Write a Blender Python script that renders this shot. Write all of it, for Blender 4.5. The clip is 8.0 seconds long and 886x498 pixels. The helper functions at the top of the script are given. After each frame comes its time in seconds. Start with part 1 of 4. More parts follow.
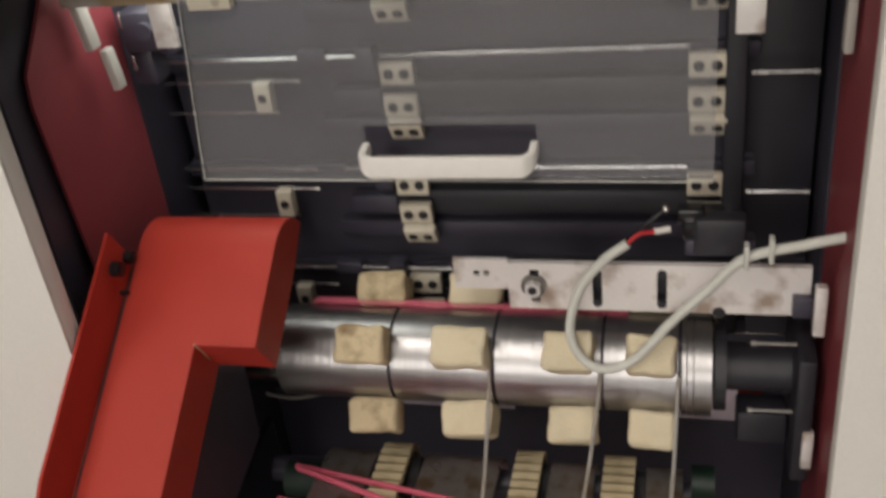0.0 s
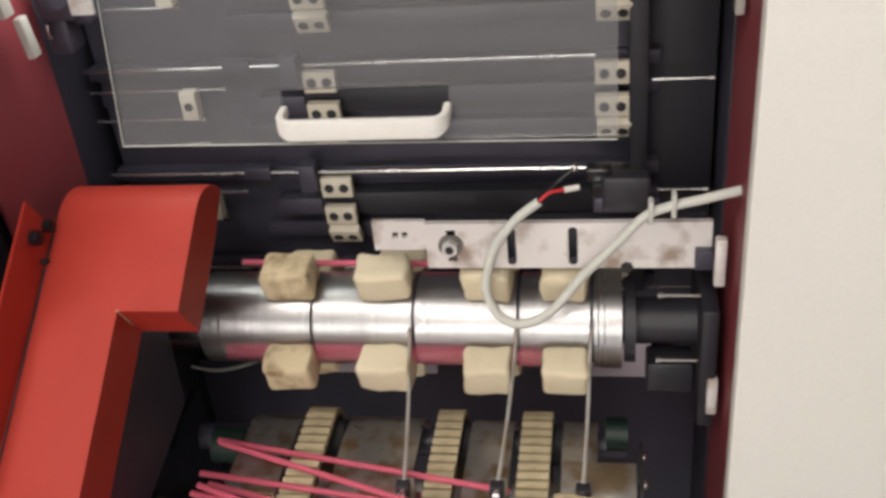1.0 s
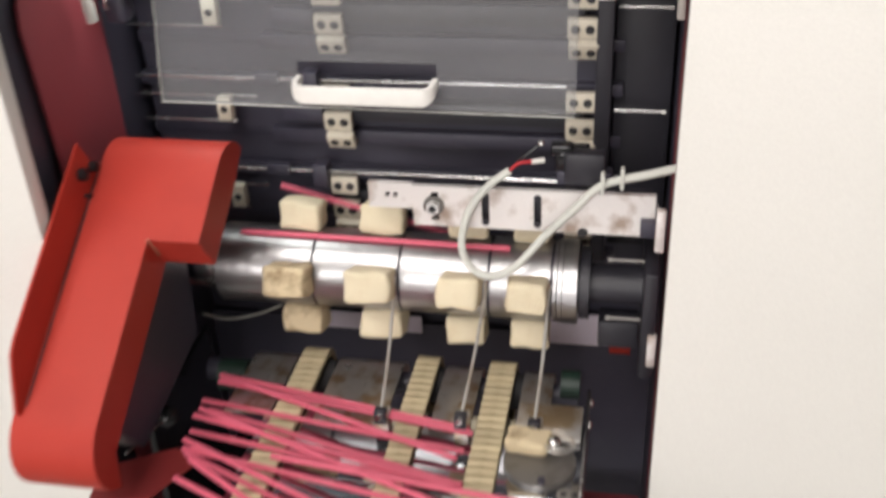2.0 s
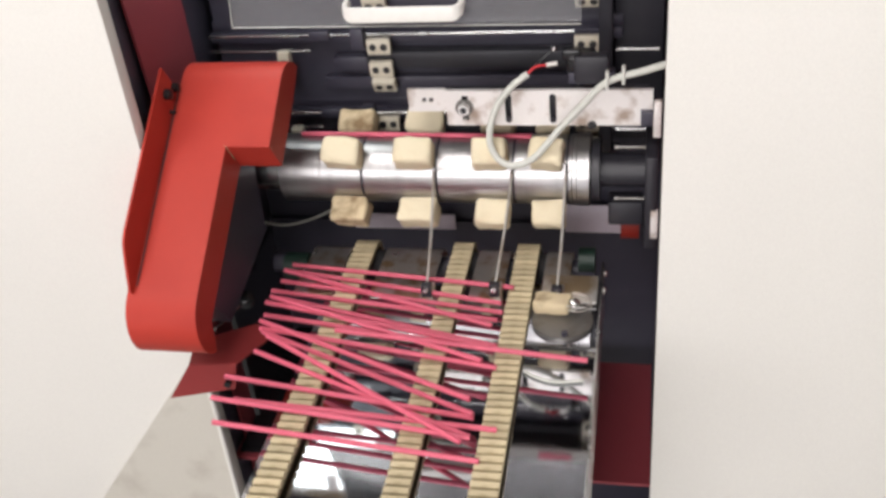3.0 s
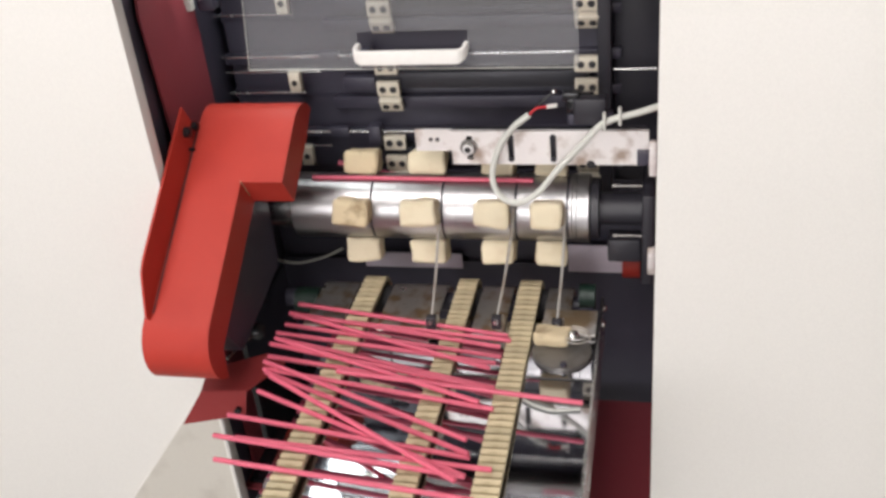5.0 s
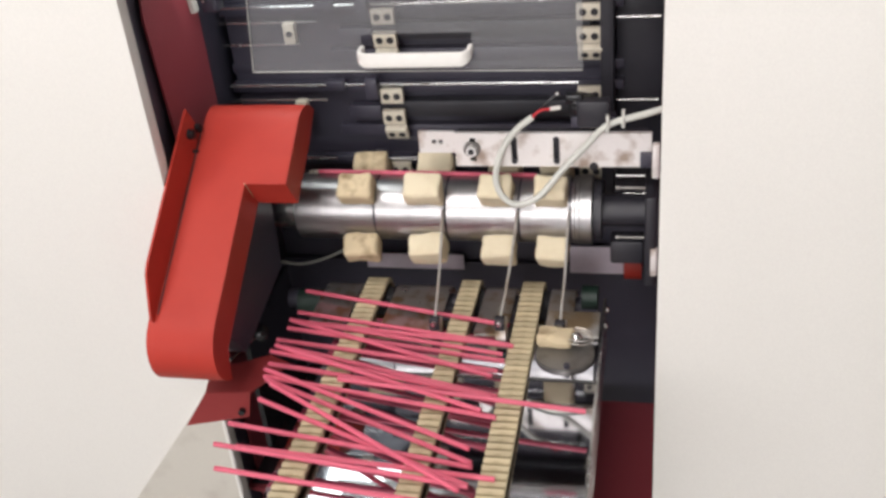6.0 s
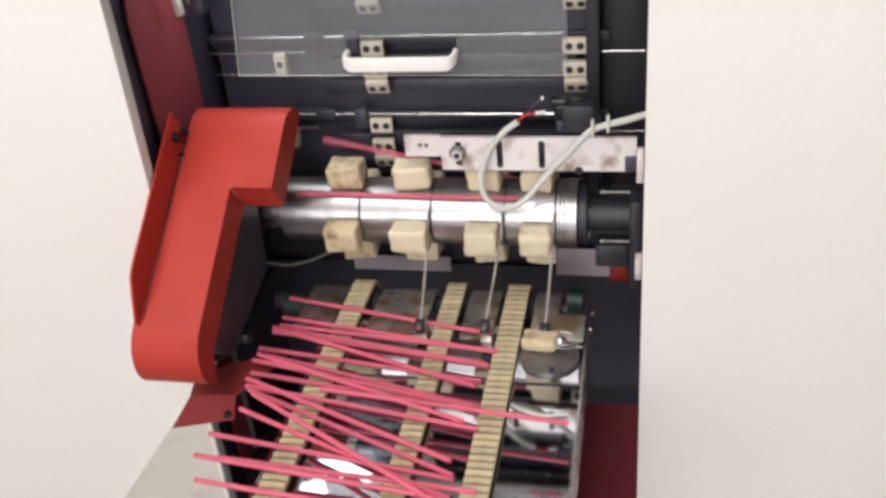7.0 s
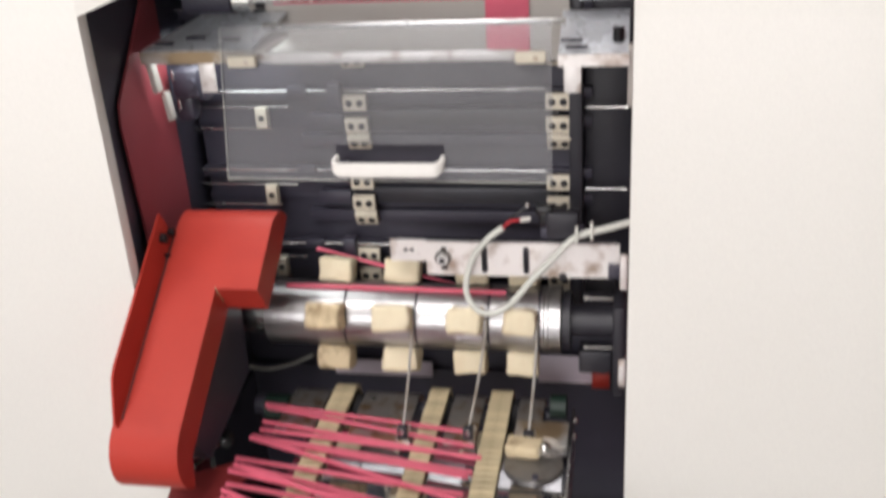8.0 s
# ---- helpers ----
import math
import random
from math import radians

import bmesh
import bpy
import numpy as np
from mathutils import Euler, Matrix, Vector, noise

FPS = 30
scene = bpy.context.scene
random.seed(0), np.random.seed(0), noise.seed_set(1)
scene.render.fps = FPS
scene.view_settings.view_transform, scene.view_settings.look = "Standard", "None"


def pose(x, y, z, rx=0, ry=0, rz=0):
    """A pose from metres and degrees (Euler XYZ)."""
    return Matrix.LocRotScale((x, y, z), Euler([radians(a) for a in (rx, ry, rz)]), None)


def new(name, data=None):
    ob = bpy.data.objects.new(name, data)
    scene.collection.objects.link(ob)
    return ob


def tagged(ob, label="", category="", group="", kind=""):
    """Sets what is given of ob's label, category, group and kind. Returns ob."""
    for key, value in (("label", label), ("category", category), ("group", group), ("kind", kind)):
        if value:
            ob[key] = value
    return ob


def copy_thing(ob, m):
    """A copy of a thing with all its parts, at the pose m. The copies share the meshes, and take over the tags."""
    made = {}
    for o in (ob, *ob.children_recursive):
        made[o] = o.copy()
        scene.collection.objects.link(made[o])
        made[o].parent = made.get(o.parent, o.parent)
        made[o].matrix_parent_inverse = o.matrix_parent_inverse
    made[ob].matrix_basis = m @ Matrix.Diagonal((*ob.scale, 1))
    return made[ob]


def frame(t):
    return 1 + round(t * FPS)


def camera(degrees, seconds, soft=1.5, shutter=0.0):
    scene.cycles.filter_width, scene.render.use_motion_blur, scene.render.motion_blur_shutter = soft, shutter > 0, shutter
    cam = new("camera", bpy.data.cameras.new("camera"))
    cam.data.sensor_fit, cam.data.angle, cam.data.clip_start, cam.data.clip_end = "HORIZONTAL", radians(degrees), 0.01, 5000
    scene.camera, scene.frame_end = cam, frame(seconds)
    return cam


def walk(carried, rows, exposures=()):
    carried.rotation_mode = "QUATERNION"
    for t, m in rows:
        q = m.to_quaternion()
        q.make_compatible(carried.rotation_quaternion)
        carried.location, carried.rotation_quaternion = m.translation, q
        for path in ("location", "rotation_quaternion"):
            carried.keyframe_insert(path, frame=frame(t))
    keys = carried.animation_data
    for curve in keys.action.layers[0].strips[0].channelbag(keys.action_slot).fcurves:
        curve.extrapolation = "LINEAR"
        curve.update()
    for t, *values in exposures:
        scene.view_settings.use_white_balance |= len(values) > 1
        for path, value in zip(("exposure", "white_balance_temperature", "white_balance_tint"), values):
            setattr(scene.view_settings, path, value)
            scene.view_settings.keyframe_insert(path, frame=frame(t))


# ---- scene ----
# The camera: held by hand in front of the machine's opening, about 1.4 m above the floor.
cam = camera(47.5, 8.0, 3.0, 0.7)


def held(x, y, z, pitch, yaw, roll):
    return pose(x, y, z, 90 + pitch, 0, yaw) @ pose(0, 0, 0, 0, 0, roll)


PATH = [
    (0, held(0.0809, -0.4856, 0.3744, -30.54, 15.70, -7.29)),
    (0.5, held(0.0815, -0.5022, 0.3573, -30.29, 13.49, -6.77)),
    (1, held(0.0887, -0.5061, 0.3703, -31.76, 10.93, -6.03)),
    (1.5, held(0.0940, -0.5268, 0.3803, -31.32, 9.89, -4.94)),
    (2, held(0.1258, -0.6047, 0.3869, -30.68, 11.74, -2.76)),
    (2.2, held(0.1199, -0.6514, 0.3982, -31.42, 10.83, -2.17)),
    (3.3, held(0.1456, -0.7416, 0.4238, -34.06, 13.97, -6.91)),
    (3.5, held(0.1484, -0.7517, 0.4267, -33.01, 13.71, -6.64)),
    (4, held(0.1588, -0.7555, 0.4218, -31.71, 14.36, -6.60)),
    (4.5, held(0.1452, -0.7630, 0.4229, -31.58, 13.73, -5.85)),
    (5, held(0.1565, -0.7632, 0.4203, -30.57, 14.20, -5.99)),
    (6.3, held(0.1474, -0.7660, 0.4255, -30.70, 13.56, -5.65)),
    (6.5, held(0.1460, -0.7664, 0.4263, -30.67, 13.19, -5.59)),
    (7, held(0.1560, -0.7622, 0.4302, -30.96, 13.41, -5.46)),
    (7.5, held(0.1558, -0.7602, 0.4494, -30.32, 12.43, -4.96)),
    (8, held(0.1488, -0.7685, 0.4298, -24.94, 11.25, -3.70)),
]
EXPOSURES = [(0, -1.02, 7050, 11), (0.5, -0.86, 7000, 11), (1.0, -0.54, 6850, 11), (1.5, -0.34, 6750, 11), (2.0, -0.24, 6650, 11), (3.5, -0.20, 6500, 12), (5.0, -0.25, 6500, 12), (8, -0.28, 6500, 12)]
walk(cam, PATH, EXPOSURES)

# ---- world and lamps: a workshop lit by ceiling panels ----
world = bpy.data.worlds.new("workshop_air")
scene.world = world
world.use_nodes = True
world.node_tree.nodes["Background"].inputs[0].default_value = (0.9, 0.93, 1.0, 1)
world.node_tree.nodes["Background"].inputs[1].default_value = 1.5
CEILING = 1.75
LAMPS = [(-0.76, -0.90), (-0.10, -1.55), (-0.10, -2.45)]
for lx, ly in LAMPS:
    lamp = bpy.data.lights.new("ceiling_lamp", "AREA")
    lamp.shape, lamp.size, lamp.size_y = "RECTANGLE", 0.6, 0.6
    lamp.energy, lamp.color = 10, (1.0, 0.960, 0.955)
    ob = new("ceiling_lamp", lamp)
    ob.matrix_world = pose(lx, ly, CEILING - 0.03)
# daylight from the window in the wall behind the camera
WINDOW = (-1.25, 0.60, 0.00, 1.05)
lamp = bpy.data.lights.new("window_daylight", "AREA")
lamp.shape, lamp.size, lamp.size_y = "RECTANGLE", WINDOW[1] - WINDOW[0], WINDOW[3] - WINDOW[2]
lamp.energy, lamp.color = 38, (1.0, 0.975, 0.955)
ob = new("window_daylight", lamp)
ob.matrix_world = pose((WINDOW[0] + WINDOW[1]) / 2, -2.93, (WINDOW[2] + WINDOW[3]) / 2, 90)


# ---- materials ----
def material(name, color, rough=0.5, metal=0.0, spots=0.0, spot_color=None, scale=30.0, bump=0.0, bump_scale=200.0,
             stretch=(1, 1, 1), per_piece=0.0, coat=0.0, spot_lo=0.5, spot_hi=0.7, sheen_noise=0.08, spec=0.5):
    m = bpy.data.materials.new(name)
    m.use_nodes = True
    n, l = m.node_tree.nodes, m.node_tree.links
    b = n["Principled BSDF"]
    b.inputs["Metallic"].default_value = metal
    b.inputs["Coat Weight"].default_value = coat
    b.inputs["Specular IOR Level"].default_value = spec
    tc = n.new("ShaderNodeTexCoord")
    mp = n.new("ShaderNodeMapping")
    mp.inputs["Scale"].default_value = stretch
    l.new(tc.outputs["Object"], mp.inputs[0])
    fine = n.new("ShaderNodeTexNoise")
    fine.inputs["Scale"].default_value, fine.inputs["Detail"].default_value = bump_scale, 4
    l.new(mp.outputs[0], fine.inputs[0])
    wide = n.new("ShaderNodeTexNoise")
    wide.inputs["Scale"].default_value, wide.inputs["Detail"].default_value = scale, 5
    l.new(mp.outputs[0], wide.inputs[0])
    ramp = n.new("ShaderNodeMapRange")
    ramp.inputs[1].default_value, ramp.inputs[2].default_value = spot_lo, spot_hi
    l.new(wide.outputs[0], ramp.inputs[0])
    amount = n.new("ShaderNodeMath")
    amount.operation = "MULTIPLY"
    amount.inputs[1].default_value = spots
    l.new(ramp.outputs[0], amount.inputs[0])
    mix = n.new("ShaderNodeMix")
    mix.data_type = "RGBA"
    mix.inputs["A"].default_value = (*color, 1)
    mix.inputs["B"].default_value = (*(spot_color or [c * 0.6 for c in color]), 1)
    l.new(amount.outputs[0], mix.inputs["Factor"])
    hsv = n.new("ShaderNodeHueSaturation")
    l.new(mix.outputs["Result"], hsv.inputs["Color"])
    info = n.new("ShaderNodeObjectInfo")
    val = n.new("ShaderNodeMapRange")
    val.inputs[3].default_value, val.inputs[4].default_value = 1 - per_piece, 1 + per_piece
    l.new(info.outputs["Random"], val.inputs[0])
    grain = n.new("ShaderNodeMath")
    grain.operation = "MULTIPLY_ADD"
    grain.inputs[1].default_value, grain.inputs[2].default_value = 0.12, -0.06
    l.new(fine.outputs[0], grain.inputs[0])
    both = n.new("ShaderNodeMath")
    l.new(val.outputs[0], both.inputs[0])
    l.new(grain.outputs[0], both.inputs[1])
    l.new(both.outputs[0], hsv.inputs["Value"])
    l.new(hsv.outputs[0], b.inputs["Base Color"])
    rr = n.new("ShaderNodeMapRange")
    rr.inputs[3].default_value, rr.inputs[4].default_value = max(0.02, rough - sheen_noise), min(1, rough + sheen_noise)
    l.new(wide.outputs[0], rr.inputs[0])
    l.new(rr.outputs[0], b.inputs["Roughness"])
    if bump:
        bp = n.new("ShaderNodeBump")
        bp.inputs["Strength"].default_value, bp.inputs["Distance"].default_value = bump, 0.001
        l.new(fine.outputs[0], bp.inputs["Height"])
        l.new(bp.outputs[0], b.inputs["Normal"])
    return m


WHITE = material("white_powder_coat", (0.80, 0.78, 0.74), 0.42, 0, 0.10, (0.66, 0.64, 0.60), 4, 0.12, 700)
PLATE = material("oil_stained_steel", (0.52, 0.50, 0.48), 0.32, 0.8, 0.85, (0.30, 0.19, 0.09), 48, 0.1, 260, spot_lo=0.45, spot_hi=0.60, sheen_noise=0.14)
DIRTY_WHITE = material("scuffed_white_paint", (0.60, 0.57, 0.51), 0.5, 0, 0.55, (0.42, 0.38, 0.33), 26, 0.1, 400)
RED = material("red_powder_coat", (0.46, 0.042, 0.028), 0.5, 0, 0.5, (0.40, 0.034, 0.024), 22, 0.15, 900, spec=0.3)
# foot red: darker than the red of the guard's cover
FOOT_RED = material("deep_red_paint", (0.27, 0.036, 0.036), 0.5, 0, 0.4, (0.20, 0.026, 0.028), 20, 0.1, 500, spec=0.3)
# liner red: the bay's shade is put into a darker red
SHADED_RED = material("shaded_red_paint", (0.27, 0.046, 0.058), 0.5, 0, 0.35, (0.20, 0.034, 0.044), 10, 0.1, 500)
BLACK = material("black_oxide_steel", (0.047, 0.044, 0.064), 0.42, 0, 0.4, (0.064, 0.060, 0.085), 25, 0.12, 300)
DARK_STEEL = material("dark_worn_steel", (0.24, 0.23, 0.22), 0.42, 0.7, 0.7, (0.13, 0.11, 0.09), 40, 0.1, 260)
BLACK_MATT = material("matt_black_paint", (0.022, 0.021, 0.028), 0.45, 0, 0.4, (0.034, 0.032, 0.042), 25, 0.1, 300)
SHEET_STEEL = material("bright_sheet_steel", (0.68, 0.72, 0.76), 0.28, 0.35, 0.5, (0.50, 0.53, 0.56), 45, 0.08, 200)
BLACK_GLOSS = material("black_glossy_plastic", (0.012, 0.012, 0.014), 0.22, 0, 0.3, (0.03, 0.03, 0.03), 30)
GREY_BAR = material("grey_anodised_bar", (0.040, 0.040, 0.048), 0.42, 0.3, 0.3, (0.03, 0.03, 0.033), 30)
DRUM = material("turned_aluminium", (0.42, 0.412, 0.415), 0.33, 1.0, 0.5, (0.30, 0.295, 0.295), 40, 0.25, 420, (1, 0.04, 0.04), sheen_noise=0.10)
BOLT = material("zinc_plating", (0.74, 0.73, 0.72), 0.4, 0.35, 0.2, (0.6, 0.6, 0.6), 60)
STEEL = material("bright_steel", (0.72, 0.72, 0.71), 0.25, 1.0, 0.2, (0.5, 0.5, 0.5), 60)
DULL_STEEL = material("stained_sheet_steel", (0.66, 0.64, 0.61), 0.34, 0.6, 0.9, (0.36, 0.25, 0.13), 30, 0.1, 260, spot_lo=0.46, spot_hi=0.64)
MIRROR = material("polished_stainless", (0.50, 0.505, 0.53), 0.05, 1.0, 0.3, (0.34, 0.34, 0.36), 22, 0.02, 90, (1, 1, 1), sheen_noise=0.03)
BRACKET = material("scratched_aluminium", (0.86, 0.83, 0.81), 0.40, 0.3, 0.80, (0.30, 0.20, 0.13), 50, 0.15, 500, spot_lo=0.51, spot_hi=0.70)
CREAM = material("cream_plastic", (0.66, 0.61, 0.50), 0.5, 0, 0.3, (0.50, 0.44, 0.34), 90, 0.1, 500, per_piece=0.06)
FOAM = material("cream_foam_rubber", (0.78, 0.69, 0.50), 0.9, 0, 0.25, (0.60, 0.47, 0.28), 70, 0.9, 900, per_piece=0.05)
FOAM_STAINED = material("stained_foam_rubber", (0.70, 0.58, 0.38), 0.9, 0, 0.85, (0.22, 0.13, 0.06), 55, 0.9, 900)
BELT = material("tan_timing_belt", (0.57, 0.48, 0.31), 0.7, 0, 0.65, (0.30, 0.23, 0.12), 70, 0.35, 600, per_piece=0.16)
# belt base: shade between the teeth is put in as a darker tan
BELT_GAP_SHADE = material("shaded_belt_base", (0.13, 0.095, 0.05), 0.8, 0, 0.4, (0.15, 0.11, 0.055), 80, 0.3, 500)
STRAW = material("pink_paper", (0.69, 0.125, 0.195), 0.5, 0, 0.2, (0.58, 0.095, 0.155), 60, 0.15, 700, per_piece=0.07)
CABLE = material("grey_cable_sheath", (0.62, 0.63, 0.58), 0.5, 0, 0.2, (0.5, 0.5, 0.46), 60)
RUBBER = material("black_rubber", (0.022, 0.021, 0.024), 0.7)
RED_WIRE = material("red_wire", (0.55, 0.02, 0.03), 0.5)
GREEN = material("dark_green_plastic", (0.008, 0.026, 0.018), 0.5, 0, 0.3, (0.02, 0.03, 0.025), 40)
LILAC = material("pale_lilac_sheet", (0.74, 0.67, 0.76), 0.5, 0, 0.3, (0.64, 0.58, 0.66), 30)
HANDLE = material("white_moulded_plastic", (0.84, 0.82, 0.78), 0.4, 0, 0.08, (0.74, 0.72, 0.68), 40)
CONCRETE = material("painted_concrete", (0.30, 0.30, 0.29), 0.6, 0, 0.5, (0.22, 0.22, 0.21), 3, 0.2, 60)
SLAB = material("bare_concrete", (0.20, 0.195, 0.19), 0.85, 0, 0.4, (0.15, 0.145, 0.14), 3, 0.2, 60)
BEIGE = material("grey_beige_paint", (0.42, 0.40, 0.37), 0.5, 0, 0.3, (0.35, 0.33, 0.30), 12, 0.1, 400)
WALL = material("off_white_plaster", (0.62, 0.60, 0.56), 0.85, 0, 0.2, (0.52, 0.50, 0.47), 2, 0.2, 120)


def clear_material():
    m = bpy.data.materials.new("clear_acrylic")
    m.use_nodes = True
    n, l = m.node_tree.nodes, m.node_tree.links
    n.remove(n["Principled BSDF"])
    see, haze_glare, gloss = n.new("ShaderNodeBsdfTransparent"), n.new("ShaderNodeBsdfDiffuse"), n.new("ShaderNodeBsdfGlossy")
    see.inputs[0].default_value = (0.88, 0.89, 0.90, 1)
    # surface haze plus the bright room's reflection, put in as diffuse grey
    haze_glare.inputs[0].default_value = (0.62, 0.61, 0.63, 1)
    gloss.inputs[1].default_value = 0.12
    tc, ns, mr = n.new("ShaderNodeTexCoord"), n.new("ShaderNodeTexNoise"), n.new("ShaderNodeMapRange")
    ns.inputs["Scale"].default_value, ns.inputs["Detail"].default_value = 9, 4
    mr.inputs[3].default_value, mr.inputs[4].default_value = 0.070, 0.150
    l.new(tc.outputs["Object"], ns.inputs[0])
    l.new(ns.outputs[0], mr.inputs[0])
    a, b2, fr = n.new("ShaderNodeMixShader"), n.new("ShaderNodeMixShader"), n.new("ShaderNodeFresnel")
    fr.inputs[0].default_value = 1.35
    l.new(mr.outputs[0], a.inputs[0])
    l.new(see.outputs[0], a.inputs[1])
    l.new(haze_glare.outputs[0], a.inputs[2])
    l.new(fr.outputs[0], b2.inputs[0])
    l.new(a.outputs[0], b2.inputs[1])
    l.new(gloss.outputs[0], b2.inputs[2])
    l.new(b2.outputs[0], n["Material Output"].inputs[0])
    return m


ACRYLIC = clear_material()


def glow_material(name, tint, strength):
    m = bpy.data.materials.new(name)
    m.use_nodes = True
    b = m.node_tree.nodes["Principled BSDF"]
    b.inputs["Emission Color"].default_value = (*tint, 1)
    b.inputs["Emission Strength"].default_value = strength
    return m


GLOW = glow_material("lamp_diffuser", (1.0, 0.97, 0.92), 9.0)
PATCH_GLOW = glow_material("patch_light_diffuser", (0.93, 1.0, 0.98), 7.0)

# ---- mesh helpers ----


def bm_new():
    return bmesh.new()


def add_box(bm, c, s, bevel=0.0, turn=None, segments=2):
    """A box of size s at c; turn is a matrix about its middle."""
    m = Matrix.Translation(c) @ (turn or Matrix()) @ Matrix.Diagonal((*s, 1))
    got = bmesh.ops.create_cube(bm, size=1, matrix=m)["verts"]
    if bevel:
        edges = {e for v in got for e in v.link_edges}
        bmesh.ops.bevel(bm, geom=list(edges), offset=bevel, segments=segments, affect="EDGES", profile=0.5)
    return bm


def add_cyl(bm, a, b, r, seg=20, r2=None):
    a, b = Vector(a), Vector(b)
    turn = (b - a).to_track_quat("Z", "Y").to_matrix().to_4x4()
    bmesh.ops.create_cone(bm, cap_ends=True, segments=seg, radius1=r, radius2=r if r2 is None else r2, depth=(b - a).length,
                          matrix=Matrix.Translation((a + b) / 2) @ turn)
    return bm


def add_ball(bm, c, r, squash=(1, 1, 1)):
    bmesh.ops.create_uvsphere(bm, u_segments=16, v_segments=10, radius=r, matrix=Matrix.Translation(c) @ Matrix.Diagonal((*squash, 1)))
    return bm


def add_prism(bm, profile, x0, x1):
    """A (y, z) outline, extruded along x."""
    lo = [bm.verts.new((x0, y, z)) for y, z in profile]
    hi = [bm.verts.new((x1, y, z)) for y, z in profile]
    bm.faces.new(lo)
    bm.faces.new(hi[::-1])
    for i in range(len(profile)):
        j = (i + 1) % len(profile)
        bm.faces.new((lo[j], lo[i], hi[i], hi[j]))
    bmesh.ops.recalc_face_normals(bm, faces=bm.faces)
    return bm


def add_plate(bm, outline, thick):
    """A flat plate from 3D corners, thickened away from its face."""
    vs = [Vector(p) for p in outline]
    nrm = (vs[1] - vs[0]).cross(vs[2] - vs[0]).normalized() * thick
    lo = [bm.verts.new(p) for p in vs]
    hi = [bm.verts.new(p - nrm) for p in vs]
    bm.faces.new(lo)
    bm.faces.new(hi[::-1])
    for i in range(len(vs)):
        j = (i + 1) % len(vs)
        bm.faces.new((lo[j], lo[i], hi[i], hi[j]))
    bmesh.ops.recalc_face_normals(bm, faces=bm.faces)
    return bm


def smooth_path(points, steps=6):
    pts = [Vector(p) for p in points]
    pts = [2 * pts[0] - pts[1]] + pts + [2 * pts[-1] - pts[-2]]
    out = []
    for i in range(1, len(pts) - 2):
        p0, p1, p2, p3 = pts[i - 1:i + 3]
        for k in range(steps):
            t = k / steps
            out.append(0.5 * (2 * p1 + (p2 - p0) * t + (2 * p0 - 5 * p1 + 4 * p2 - p3) * t * t + (3 * p1 - p0 - 3 * p2 + p3) * t ** 3))
    return out + [pts[-2]]


def add_sweep(bm, points, r, seg=10):
    pts = [Vector(p) for p in points]
    rings = []
    side = None
    for i, p in enumerate(pts):
        d = (pts[min(i + 1, len(pts) - 1)] - pts[max(i - 1, 0)]).normalized()
        side = d.orthogonal().normalized() if side is None else (side - d * side.dot(d)).normalized()
        up = d.cross(side)
        rings.append([bm.verts.new(p + r * (math.cos(a) * side + math.sin(a) * up)) for a in [2 * math.pi * k / seg for k in range(seg)]])
    for a, b in zip(rings, rings[1:]):
        for k in range(seg):
            j = (k + 1) % seg
            bm.faces.new((a[k], a[j], b[j], b[k]))
    bm.faces.new(rings[0][::-1])
    bm.faces.new(rings[-1])
    return bm


def mesh_from(name, bm, mat, origin=(0, 0, 0), smooth=True):
    bmesh.ops.translate(bm, verts=bm.verts, vec=-Vector(origin))
    me = bpy.data.meshes.new(name)
    bm.to_mesh(me)
    bm.free()
    me.materials.append(mat)
    if smooth:
        for p in me.polygons:
            p.use_smooth = True
        me.set_sharp_from_angle(angle=radians(35))
    return me


BASE = {}


def thing(name, label, category, base=(0, 0, 0), group="", kind=""):
    """An Empty at its base that carries a thing's parts."""
    e = new(name)
    e.location = base
    BASE[e.name] = Vector(base)
    return tagged(e, label, category, group, kind)


def part(name, bm, mat, parent, label=""):
    """One mesh under a thing or a part; its bmesh is in the world's coordinates."""
    origin = BASE[parent.name]
    ob = new(name, mesh_from(name, bm, mat, origin))
    ob.parent = parent
    BASE[ob.name] = origin
    return tagged(ob, label)


def single(name, bm, mat, label, category, base=(0, 0, 0), group="", kind=""):
    ob = new(name, mesh_from(name, bm, mat, base))
    ob.location = base
    BASE[ob.name] = Vector(base)
    return tagged(ob, label, category, group, kind)


# ---- the room round the machine ----
FLOOR = -1.0
single("floor", add_box(bm_new(), (0, 0, FLOOR - 0.05), (6, 6, 0.1)), CONCRETE, "grey painted concrete workshop floor", "floor", kind="structure")
single("ceiling", add_box(bm_new(), (0, 0, CEILING + 0.05), (6, 6, 0.1)), SLAB, "bare grey concrete workshop ceiling", "ceiling", kind="structure")
wx0, wx1, wz0, wz1 = WINDOW
for nm, boxes in (("wall_north", [((0, 2.95, 0.4), (6, 0.1, 2.8))]), ("wall_east", [((2.95, 0, 0.4), (0.1, 5.8, 2.8))]), ("wall_west", [((-2.95, 0, 0.4), (0.1, 5.8, 2.8))]),
                  ("wall_south", [(((wx0 - 3) / 2, -2.95, 0.4), (wx0 + 3, 0.1, 2.8)), (((wx1 + 3) / 2, -2.95, 0.4), (3 - wx1, 0.1, 2.8)),
                                  (((wx0 + wx1) / 2, -2.95, (wz0 - 1) / 2), (wx1 - wx0, 0.1, wz0 + 1)), (((wx0 + wx1) / 2, -2.95, (wz1 + 1.8) / 2), (wx1 - wx0, 0.1, 1.8 - wz1))])):
    bm = bm_new()
    for c, size in boxes:
        add_box(bm, c, size)
    single(nm, bm, WALL, "off-white plastered workshop wall", "wall", kind="structure")
